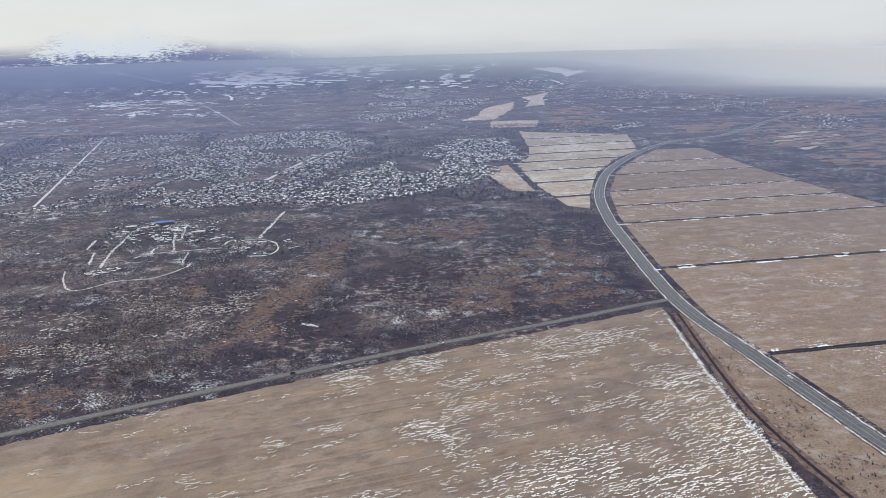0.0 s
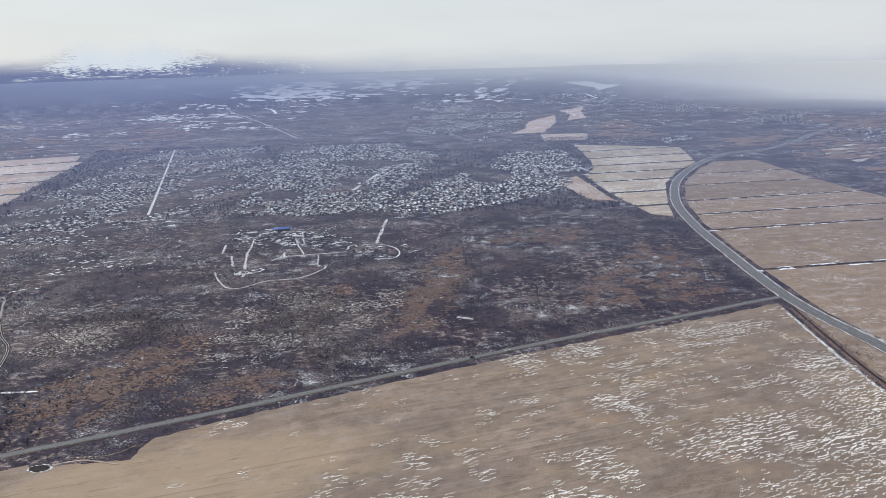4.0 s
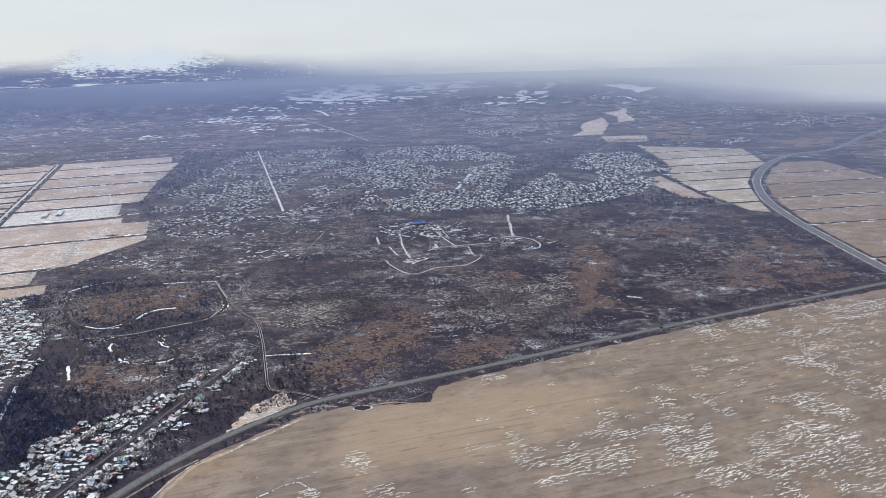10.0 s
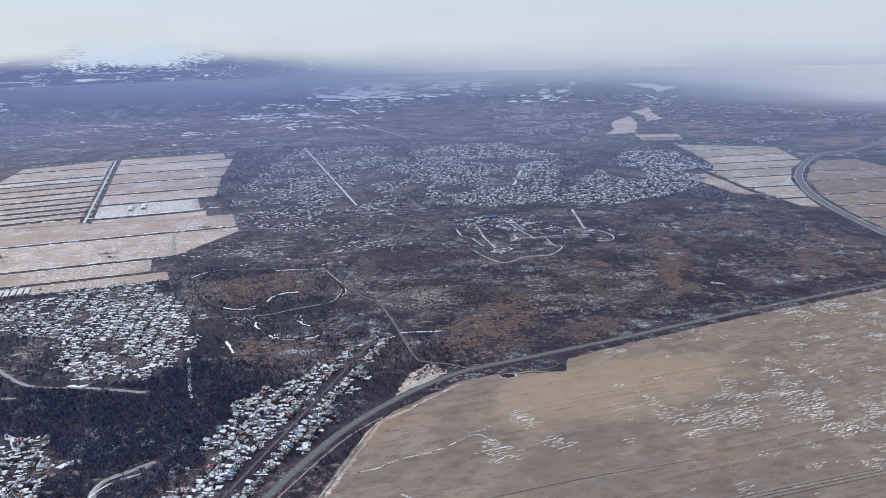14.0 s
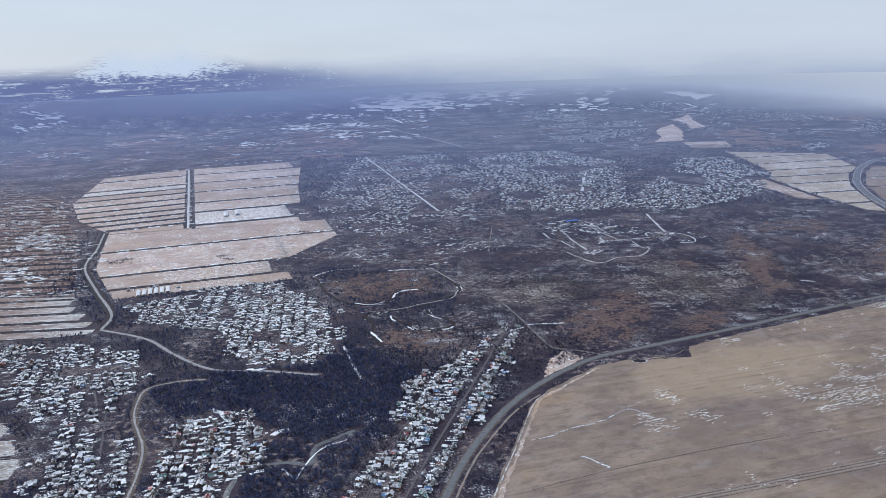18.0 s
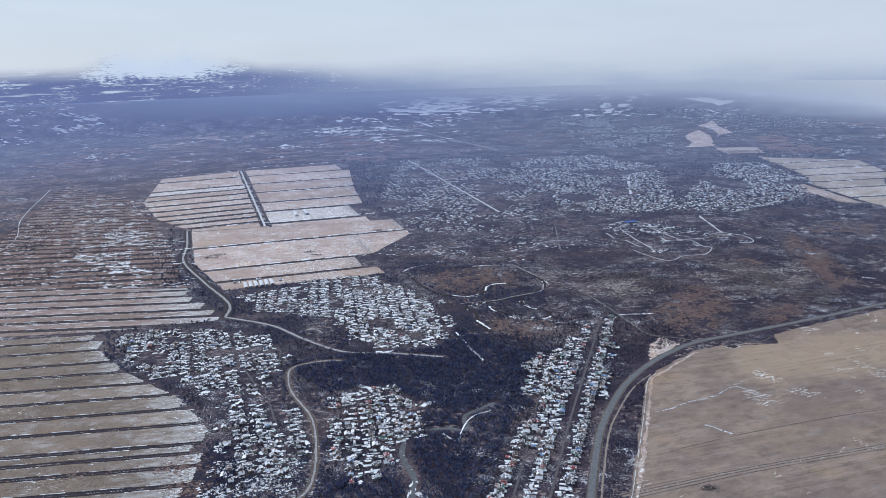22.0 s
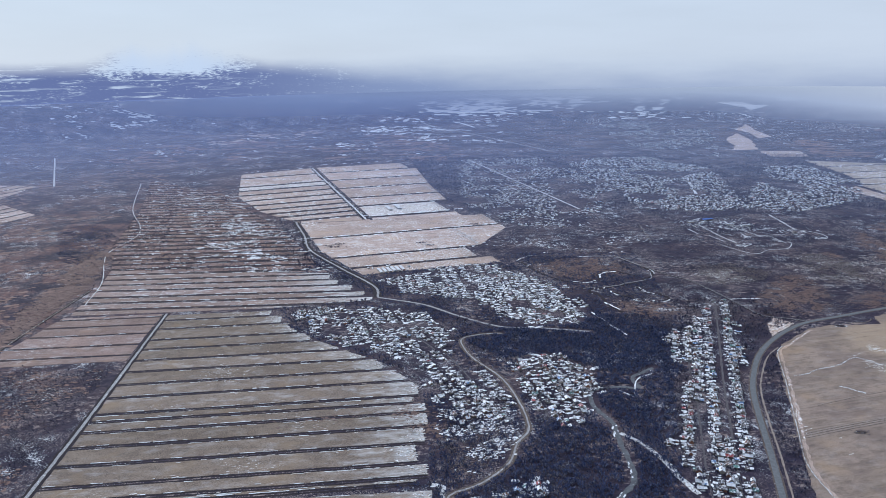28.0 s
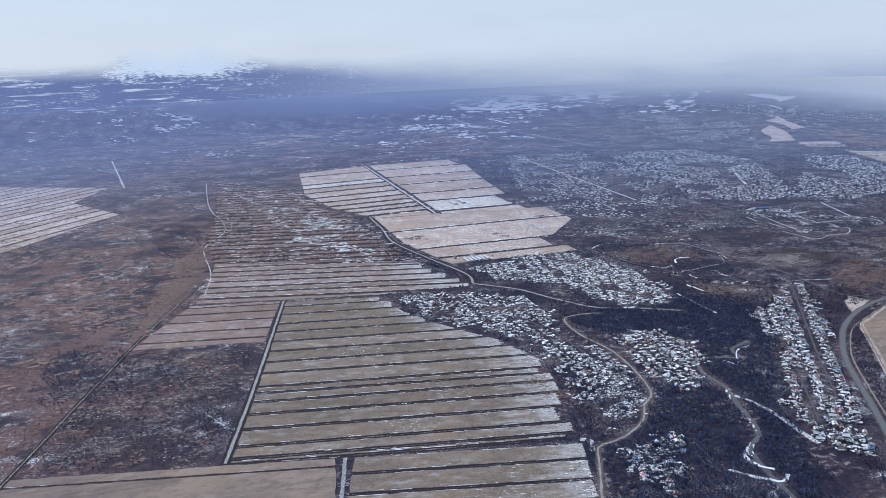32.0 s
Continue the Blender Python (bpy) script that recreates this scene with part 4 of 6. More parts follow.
for pts, w, m, what in ((TRACK_E, 9, M_RUSSET, "tan earth bank beside the main road"), (TRACK_E, 2.4, M_DITCH, "dark furrow along the earth bank"), (NW_ROAD, 17, M_DITCH, "ditched farm road between the strips"), (NW_ROAD, 4.5, M_TRACKSNOW, "straight snowy farm road"), (NW_TRACK, 14, M_DITCH, "weedy edge of the farm track"), (NW_TRACK, 3.6, M_TRACKGREY, "snowy farm track"), ([(-1116, -82), (-1106, -150), (-1095, -260)], 3.5, M_TRACKGREY, "short snowy track between the fields"), (WEST_TRACK, 8.5, M_DITCH, "dark verge of the farm track"), (WEST_TRACK, 3.2, M_TRACKGREY, "grey straight farm track"), (LINE_W[:4], 6, M_DITCH, "dark verge of the old field track"), (LINE_W[:4], 2.4, M_DIRT, "earth track along the old fields"), (ROAD_V, 6, M_VERGE, "dark verge of the village road"), (ROAD_V, 2.6, M_TRACKGREY, "grey trodden village road"), (ROAD_N, 4.2, M_TRACKGREY, "dirt road past the village"), (LANE_V2, 2.2, M_LANE, "narrow lane between the houses"), (LINE_A, 4.5, M_TRACKSNOW, "straight snowy clearing"), (LOOP, 2.0, M_TRACKSNOW, "snowy loop track"), (TRAIL, 4, M_DITCH, "dark edge of the winding trail"), ([(-706, 508), (-681, 515), (-656, 521), (-636, 536), (-617, 546), (-593, 563), (-588, 592)], 2.0, M_TRACKGREY, "grey track across the dry meadow"), ([(-542, 794), (-539, 876), (-534, 974)], 1.6, M_DIRT, "pale track through the scrub"), ([(-592, 634), (-610, 668), (-627, 703)], 2.0, M_TRACKGREY, "pale track through the scrub")):
    ribbon("track", pts, w, 0.40 - 0.012 * w, m, None, 7, 0.2, label=what, category="track", kind="structure")
for pts, off, w, m in ((FIELD_TRACK, -1.5, 0.7, M_VERGE), (FIELD_TRACK, 1.5, 0.7, M_VERGE), (FIELD_TRACK, 0, 2.0, M_TAN), (FIELD_TRACK, -3.4, 1.3, M_TAN), (FIELD_TRACK, -5.2, 0.7, M_VERGE), (FIELD_TRACK, 3.2, 1.2, M_TAN), (RUT_B, 0, 0.6, M_TAN), (RUT_B, -1.6, 0.6, M_VERGE), (RUT_D, 0, 0.6, M_TAN), (TRAIL, -0.9, 0.6, M_TRACKGREY), (TRAIL, 0.9, 0.7, M_TRACKGREY)):
    ribbon("rut", pts, w, 0.42 if pts is TRAIL else 0.2, m, None, 9, 0.5, 0.03, off, label="worn wheel rut of a field track", category="track", kind="structure")
for lane in LANES:
    ribbon("lane", lane, 1.8, 0.34, M_LANE, None, 6, 0.25, label="narrow trodden lane between garden plots", category="lane", kind="structure")
for pts, w in ((CREEK, 4.8), (CREEK_N, 4.5), (CREEK_B, 4.6), (OXBOW, 4.6), ([(-675, 564), (-673, 584), (-660, 602), (-643, 607), (-625, 587), (-610, 578)], 4.0)):
    ribbon("stream", pts, w, 0.24, M_ICE if w > 4.7 else M_DITCH, None, 5, 0.35, label="narrow winding stream partly under ice and snow", category="stream", kind="structure")

# straight drives and paths of the estate in the scrub
for pts, w in (([(-414, 949), (-406, 900), (-401, 862), (-386, 795)], 4.5), ([(-363, 831), (-351, 848), (-326, 856), (-304, 861), (-271, 868)], 3), ([(-363, 982), (-345, 916), (-326, 860)], 3.5), ([(-352, 985), (-335, 909)], 3.5), ([(-419, 785), (-409, 760), (-388, 724), (-371, 719), (-349, 743), (-327, 749), (-311, 753), (-295, 776), (-287, 800), (-298, 807), (-306, 854)], 2.6), ([(-445, 919), (-437, 874)], 4), ([(-420, 859), (-405, 810)], 3.5), ([(-354, 871), (-349, 846)], 3.5), ([(-339, 937), (-305, 946)], 4), ([(-235, 1062), (-236, 982), (-237, 910)], 5), ([(-272, 879), (-272, 895), (-266, 904), (-261, 892)], 3.5), ([(-128, 610), (-113, 601)], 5), ([(-898, -46), (-888, -50), (-888, -69)], 6), ([(-1889, 1572), (-1726, 1172), (-1617, 975), (-1576, 865), (-1565, 726), (-1481, 541), (-1447, 424)], 2.2), ([(-2525, 2210), (-2133, 1527)], 7)):
    ribbon("path", pts, w * 0.65, 0.26, M_TRACKSNOW, None, 3, 0.8, label="snow-covered path through the scrub", category="path", kind="structure")
# far frozen river and snowy clearings
for pts, w in (([(-1629, 4101), (-1628, 3983), (-1657, 3911), (-1619, 3867), (-1496, 3827), (-1338, 3764)], 15), ([(-1036, 3597), (-987, 3533), (-922, 3310)], 12), ([(508, 3654), (530, 3606), (556, 3555)], 14), ([(-1051, 3600), (-909, 3621), (-731, 3691)], 8)):
    ribbon("frozen_river", pts, w, 2.5, M_SNOW, None, 14, 0.6, label="distant frozen river white with snow", category="river", kind="structure")
for q, k in (([(723, 3864), (793, 3868), (914, 3782), (859, 3748), (765, 3775), (758, 3822)], 131), ([(434, 3845), (568, 3813), (626, 3751), (550, 3740)], 132), ([(560, 3745), (626, 3751), (693, 3729), (581, 3668)], 133)):
    slab("frozen_lake", q, 3.0, M_SNOW, None, 16, 6, seed=k, label="distant frozen lake covered with white snow", category="lake", kind="structure")
SNOW_FIELDS = [([(-759, 4155), (-606, 4224), (-473, 4165), (-540, 4107), (-704, 4076)], 150), ([(-654, 4031), (-442, 4063), (-250, 4038), (-239, 3968), (-385, 3899), (-636, 3902)], 150), ([(-1056, 3983), (-915, 4042), (-755, 4036), (-752, 3961), (-923, 3927), (-1049, 3909)], 130), ([(-1253, 3882), (-1017, 3910), (-700, 3906), (-512, 3823), (-757, 3745), (-1062, 3732), (-1225, 3798)], 210), ([(-1960, 3985), (-1925, 4120), (-1850, 4100), (-1880, 3976)], 60), ([(-2400, 4150), (-2250, 4250), (-2120, 4180), (-2179, 4015)], 60)]
SNOW_SPOTS = [([(-1491, 3351), (-1465, 3458), (-1390, 3379), (-1342, 3097), (-1414, 3120)], 110), ([(-1380, 3467), (-1312, 3448), (-1261, 3156), (-1300, 3111)], 90), ([(-1235, 3390), (-1151, 3491), (-1120, 3285), (-1181, 3187)], 80), ([(-1191, 2920), (-1103, 2844), (-1025, 2728), (-1068, 2632), (-1133, 2737)], 90), ([(-1497, 2623), (-1459, 2675), (-1403, 2501), (-1449, 2493)], 60)]


def flecks(poly, n, a0, a1, b0, b1, seed, scale=0.004, keep=-0.05, turn=0.0, bend=25.0):
    """Patches scattered in clusters inside poly, with a loose outline."""
    r = np.random.RandomState(seed)
    xs, ys = [p[0] for p in poly], [p[1] for p in poly]
    x, y = r.uniform(min(xs), max(xs), n), r.uniform(min(ys), max(ys), n)
    ok = inside(poly, x + r.normal(0, bend, n), y + r.normal(0, bend, n))
    out = []
    for px, py in zip(x[ok].tolist(), y[ok].tolist()):
        if noise.noise((px * scale, py * scale * 1.6, seed * 1.3)) + 0.5 * noise.noise((px * scale * 4, py * scale * 6, seed * 1.0)) > keep:
            g = radians(turn + r.uniform(-12, 12))
            out.append((px, py, r.uniform(a0, a1), r.uniform(b0, b1), math.cos(g), math.sin(g)))
    return out


far_snow = []
for k, (q, m) in enumerate(SNOW_FIELDS):
    far_snow += flecks(q, m, 14, 48, 4, 11, 81 + k, keep=-0.3)
for k, (q, m) in enumerate(SNOW_SPOTS):
    far_snow += flecks(q, m, 4, 16, 4, 14, 61 + k, keep=-0.25)
far_snow += flecks([(-1594, 3631), (-1182, 3710), (-813, 3650), (-748, 2585), (-1104, 2579), (-1442, 3021)], 1300, 4, 20, 2, 7, 90, keep=0.16)
far_snow += flecks([(-2400, 3900), (-2350, 4300), (-1500, 4300), (-300, 4250), (300, 4100), (300, 3600), (-1200, 3780)], 1600, 8, 36, 2, 7, 91, keep=0.14)
far_snow += flecks([(-3109, 2974), (-2975, 3240), (-2647, 3417), (-2602, 3296), (-2769, 3046), (-2980, 2945)], 700, 6, 26, 2, 6, 89, keep=0.0)
far_snow += flecks([(-3528, 3435), (-3389, 3722), (-2731, 3636), (-2758, 3458), (-3270, 3219)], 420, 8, 40, 2, 6, 88, keep=0.05)
far_snow += flecks([(300, 2300), (300, 3800), (1500, 3700), (2600, 2900), (1900, 1900), (900, 2300)], 2600, 3, 12, 1.5, 4, 92, keep=0.10)
far_snow += flecks([(-2400, 2100), (-2100, 3000), (-1200, 3100), (-1000, 2375), (-1024, 2020), (-1503, 2063)], 1500, 3, 14, 1.5, 5, 87, keep=0.24)
far_snow += flecks([(-3300, 1900), (-3300, 3300), (-1800, 3850), (-1500, 3600), (-2200, 2300)], 700, 5, 24, 1.5, 5, 86, keep=0.34)
heaps("far_snow", [(fx, fy, fa, fb * 1.4, fu, fv) for fx, fy, fa, fb, fu, fv in far_snow], M_SNOW, "white patches of snow scattered over the far plain", lift=1.2, rise=0.4)
far_grass = flecks([(-1476, 2956), (-1282, 3000), (-1045, 2780), (-926, 2178), (-985, 2000), (-1127, 2074), (-1261, 2392)], 800, 8, 34, 5, 16, 94, keep=0.05)
far_grass += flecks([(-2069, 2590), (-1628, 2950), (-1204, 2242), (-1326, 2047), (-1744, 2134)], 600, 8, 34, 5, 16, 93, keep=0.15)
far_grass += flecks([(-2549, 2527), (-2298, 2537), (-2036, 3130), (-1814, 2936), (-1776, 2372), (-1906, 2055), (-2151, 2022), (-2357, 2133)], 600, 8, 34, 5, 16, 84, keep=0.2)
for q, m, k in (([(368, 2537), (447, 2596), (425, 2338), (394, 2225), (480, 2149), (429, 1990), (270, 2000), (317, 2199)], 330, 95), ([(995, 3293), (1212, 3286), (1317, 3133), (1014, 2770), (885, 2883)], 260, 98), ([(599, 1966), (757, 2064), (796, 2006), (587, 1806)], 150, 99), ([(1052, 2524), (1302, 2644), (1366, 2516), (1134, 2100), (993, 2199)], 300, 100)):
    far_grass += flecks(q, m, 12, 34, 6, 15, k, keep=-0.3)
far_grass += flecks([(600, 1600), (700, 1350), (800, 1050), (1150, 1300), (1600, 1900), (1500, 2500), (900, 2050)], 2600, 8, 30, 4, 13, 83, keep=-0.12)
heaps("far_grass", far_grass, M_DRY, "brown patches of dry grass on the far plain", "grass", lift=0.9)
west_grass = flecks([(-1440, 175), (-1285, 190), (-1250, -92), (-1415, -120)], 1600, 1.0, 4, 0.6, 2.0, 108, 0.015, 0.1, 0.0, 3)
west_grass += flecks([(-2300, 700), (-2250, 1500), (-2100, 2000), (-1850, 1750), (-1720, 1200), (-1600, 800), (-1500, 300), (-1480, -150), (-1800, -100)], 9000, 2.0, 11, 1.5, 5.0, 96, 0.008, 0.08, 40.0)
west_grass += flecks([(-1746, 509), (-1693, 523), (-1641, 442), (-1676, 414)], 240, 2, 7, 2, 5, 125, keep=-0.4)
west_grass += flecks([(-1680, 335), (-1558, 262), (-1456, 238), (-1478, 330), (-1603, 384), (-1734, 416)], 700, 2, 8, 1.5, 4, 126, keep=-0.1)
heaps("grass_strip", flecks([(-1475, 215), (-1500, 330), (-1545, 500), (-1605, 740), (-1562, 740), (-1492, 500), (-1472, 330), (-1463, 215)], 9000, 1.5, 6, 0.9, 3, 97, keep=-0.5, bend=5), M_RUSSET, "tan strip of dry grass along the track", "grass", lift=0.12)
heaps("west_grass", west_grass, M_DRY, "brown dry grass beside the old strips", "grass", lift=0.1)
ochre = []
for q, m, k in (([(-2219, 2973), (-2130, 3098), (-2026, 3174), (-1875, 2682), (-1935, 2502), (-2056, 2588)], 260, 97), ([(-1983, 3054), (-1960, 3181), (-1850, 2894), (-1861, 2783)], 120, 96), ([(-1886, 3241), (-1759, 3370), (-1649, 3060), (-1742, 2911)], 110, 95)):
    ochre += flecks(q, m, 6, 24, 6, 16, k, keep=-0.05)
heaps("dry_meadow", ochre, M_PALE, "pale ochre clearings of dry grass far off", "grass", lift=0.9)
for q, k in (([(127, 2581), (172, 2700), (260, 2860), (225, 2560), (146, 2252), (50, 2240), (105, 2387)], 41), ([(310, 3060), (390, 3200), (450, 3330), (395, 3050), (352, 2700), (280, 2650), (322, 2880)], 42), ([(133, 2207), (271, 2197), (246, 2040), (123, 2034)], 43)):
    slab("field_north", q, 0.6, M_PALE, None, 14, 5, seed=k, label="pale distant stubble field among the houses", category="field", kind="structure")
strip_field([(747, 1719), (849, 1806), (910, 1790), (892, 1683), (725, 1507), (711, 1627)], 24.0, 6, M_MIDDLE, "pale strips of stubble beyond the main road", 14.0, snowy=1.2, seed=27, bank=2.5)
heaps("swept_snow", SWEPT[::3], M_SNOWDUST, "thin snow swept to the ends of the field strips", lift=0.3, rise=0.06)
heaps("field_frost", SWEPT[1::3] + SWEPT[2::3], M_FROST, "hoarfrost on the ends of the field strips", "frost", lift=0.26, rise=0.06)
old_snow = flecks([(-1700, 1450), (-1574, 1379), (-1278, 912), (-1142, 640), (-1120, 600), (-1330, 610), (-1420, 800), (-1560, 1150)], 9000, 2, 8, 0.8, 2.4, 103, 0.012, 0.16, 6.0, 30)
old_snow += flecks(DACHA_W, 3000, 2, 8, 0.7, 2.0, 107, 0.012, 0.3, 6.0, 8)
heaps("strip_snow", old_snow, M_SNOW, "long white remnants of snow on the old garden strips", lift=0.3, rise=0.1)
heaps("scrub_snow", flecks([(-1000, 420), (-900, 1050), (-560, 1100), (-150, 1060), (150, 1000), (180, 660), (-200, 500), (-480, 400), (-640, 560), (-800, 600)], 26000, 0.35, 1.5, 0.25, 0.65, 104, 0.014, 0.26, 12.0, 8), M_SNOWDUST, "small remnants of thin snow in the scrub", lift=0.16, rise=0.12)
estate_snow = flecks([(-378, 915), (-376, 948), (-345, 960), (-336, 921), (-352, 908)], 150, 1.2, 4.5, 0.8, 2.4, 121, 0.03, -0.2, 14.0, 4)
estate_snow += flecks([(-395, 764), (-388, 792), (-360, 797), (-362, 776)], 70, 1.0, 3.5, 0.7, 1.8, 122, 0.03, -0.2, 14.0, 3)
estate_snow += flecks([(-470, 1010), (-300, 1020), (-270, 920), (-460, 900)], 420, 0.8, 3.0, 0.6, 1.6, 123, 0.03, 0.12, 14.0, 6)
heaps("estate_snow", estate_snow, M_SNOW, "trampled white snow round the low buildings", lift=0.2, rise=0.12)
heaps("yard_snow", flecks([(-901, 94), (-857, 87), (-817, 74), (-833, 9), (-864, -32), (-888, -15)], 2200, 0.5, 2.4, 0.4, 1.2, 127, 0.03, 0.05, 20.0, 4) + flecks([(-868, -60), (-830, -35), (-798, -30), (-805, -100), (-860, -110)], 500, 0.8, 3.5, 0.6, 1.8, 128, 0.03, -0.1, 10.0, 4), M_SNOW, "thin snow among bushes and yards beside the village road", lift=0.2, rise=0.12)
heaps("pit_rim", flecks([(-270, 716), (-254, 724), (-236, 706), (-240, 685), (-258, 686)], 130, 0.8, 3.0, 0.8, 2.4, 124, 0.05, -0.4, 0.0, 2), M_DRY, "tan rim of an old overgrown pit", "grass", lift=0.2)
heaps("hollow_snow", flecks([(-1000, 640), (-900, 1050), (-560, 1100), (-480, 880), (-560, 760), (-760, 640)], 1500, 1.0, 4.0, 0.6, 1.6, 105, 0.012, 0.28, 20.0, 8), M_SNOW, "streaks of old snow between the scrub and the village", lift=0.18, rise=0.12)
ribbon("path", [(-1235, 3633), (-887, 2892), (-616, 2270)], 7, 0.6, M_TRACKGREY, None, 14, 0.5, label="faint straight clearing through the far woods", category="path", kind="structure")
ribbon("path", [(-323, 1324), (-273, 1622), (-252, 1650), (-297, 1399)], 7, 0.3, M_TRACKSNOW, None, 20, 0.3, label="snowy track between the far villages", category="path", kind="structure")
ribbon("stream", [(-727, 48), (-710, 28), (-696, -3), (-691, -26), (-681, -53)], 5.0, 0.24, M_TRACKSNOW, None, 5, 0.3, label="side arm of the stream with grey ice", category="stream", kind="structure")
for pts, w in (([(-712, 142), (-704, 133), (-698, 127), (-695, 147), (-687, 173), (-669, 187)], 1.4), ([(-806, 246), (-793, 238), (-781, 223)], 5), ([(-752, -66), (-754, -80), (-747, -93), (-736, -97)], 3.2), ([(-728, -106), (-736, -117), (-755, -111), (-775, -99)], 3.2), ([(-631, 321), (-622, 313), (-615, 312)], 4.5), ([(-798, 337), (-786, 334), (-778, 341)], 4), ([(-733, 195), (-731, 202), (-722, 204)], 5), ([(-708, 397), (-690, 347), (-675, 308)], 2.5), ([(-672, 566), (-670, 583), (-658, 598), (-642, 602)], 3.2), ([(-667, 495), (-665, 484), (-658, 474)], 2.4), ([(-643, 456), (-637, 449), (-629, 446)], 2.2), ([(-603, 444), (-594, 446), (-589, 454)], 2.2), ([(-618, 496), (-613, 487), (-604, 482)], 1.8), ([(-720, 548), (-700, 539), (-680, 541)], 2.0), ([(-684, 440), (-676, 425), (-667, 408)], 2.6), ([(-802, 672), (-787, 697), (-764, 712)], 2.0), ([(-693, 698), (-662, 703), (-627, 703)], 2.2)):
    ribbon("snow_bank", pts, w, 0.34, M_SNOW, None, 4, 0.6, label="bank of old white snow lying along the hollow", category="snow", kind="structure")

for k, q in enumerate(([(-357, 669), (-270, 705), (-183, 715), (-189, 593), (-259, 545), (-356, 510)], [(-520, 602), (-422, 618), (-429, 559), (-516, 531)])):
    heaps("scrub_snow", flecks(q, 5200 - 3000 * k, 0.4, 1.7, 0.3, 0.9, 151 + k, 0.02, 0.02, 20.0, 14), M_FROST, "specks of old snow and bleached stems in the scrub", lift=0.2, rise=0.25)

# the waste corner by the road: a dark pond, its snowy rim and ruts
slab("waste_corner", [(-411, 361), (-390, 370), (-357, 387), (-341, 380), (-341, 352), (-379, 348), (-401, 342)], 0.17, M_SCRUB, None, 3, 1.6, seed=71, label="dark overgrown corner between road and stubble", category="scrub", kind="structure")
for name, rx, ry, z, m, k in (("pond_rim", 8.0, 5.2, 0.24, M_SNOWDUST, 72), ("pond", 6.4, 4.2, 0.30, M_DITCH, 73)):
    slab(name, [(-396 + rx * math.cos(0.524 * a), 344 + ry * math.sin(0.524 * a)) for a in range(12)], z, m, None, 1.5, 0.7, seed=k, label="small dark pond with a snowy rim beside the road", category="pond", kind="structure")
for pts, w, m in (([(-390, 348), (-372, 353), (-346, 347)], 1.2, M_PALE), ([(-385, 356), (-358, 359), (-345, 371)], 1.4, M_DIRT), ([(-503, 456), (-480, 458), (-459, 459)], 2.2, M_SNOW)):
    ribbon("path", pts, w, 0.36, m, None, 3, 0.6, label="short trodden path with old snow", category="path", kind="structure")
ribbon("field_edge", [(-575, -60), (-574, -6), (-556, 61), (-527, 167), (-506, 249), (-491, 272), (-440, 328)], 3.0, 0.24, M_PALE, None, 4, 0.8, 0.03, label="pale trampled edge of the stubble", category="field edge", kind="structure")
bank = []
rng_b = random.Random(44)
for line in (CREEK, CREEK_N, CREEK_B, OXBOW):
    pts = smooth_line(line, 2.0)
    for k in range(1, len(pts) - 1):
        d = (pts[k + 1] - pts[k - 1]).normalized()
        lying = noise.noise((pts[k].x * 0.03, pts[k].y * 0.03, 3.0))
        if lying > 0.22 and rng_b.random() < 0.75:
            s = rng_b.choice((-1, 1, 1)) * rng_b.uniform(1.4, 3.4)
            bank.append((pts[k].x - d.y * s, pts[k].y + d.x * s, rng_b.uniform(0.8, 2.6), rng_b.uniform(0.4, 1.1), d.x, d.y))
heaps("stream_snow", bank, M_SNOW, "broken old snow along the banks of the stream", lift=0.34, rise=0.1)
for pts, w in (([(-576, -60), (-577, -6), (-560, 61), (-531, 167), (-510, 249), (-494, 275)], 0.8), ([(-517, 183), (-500, 190), (-481, 203), (-455, 215), (-427, 237), (-409, 217)], 1.3), ([(-479, 158), (-460, 140)], 1.6), ([(186, 600), (182, 466), (186, 345)], 2.5)):
    ribbon("thin_drift", pts, w, 0.3, M_SNOWDUST, None, 3, 0.8, label="thin broken snow drift on the stubble", category="snow", kind="structure")

# x, y, half length and half width of the thickest beds of snow on the stubble
SNOW_BEDS = [(-272, 265, 16, 20), (-241, 257, 19, 20), (-260, 235, 18, 13), (-211, 264, 18, 16), (-207, 298, 17, 13), (-157, 270, 20, 17), (-161, 296, 12, 11), (-101, 268, 19, 22), (-61, 285, 20, 24), (-47, 340, 18, 17), (-30, 320, 12, 15), (-19, 420, 15, 14), (-75, 496, 13, 18), (-21, 517, 11, 12), (-79, 424, 9, 8), (-159, 344, 4, 11), (-289, 395, 14, 8), (-106, 238, 15, 9), (-148, 239, 22, 9), (-315, 222, 9, 7), (-365, 222, 12, 18), (-415, 211, 14, 22), (-392, 262, 10, 16), (113, 560, 45, 14), (158, 485, 22, 12), (165, 400, 28, 26), (180, 355, 30, 26), (123, 357, 36, 16), (75, 385, 36, 12), (50, 361, 40, 14), (88, 529, 25, 6), (100, 250, 90, 60), (-50, 150, 60, 40)]


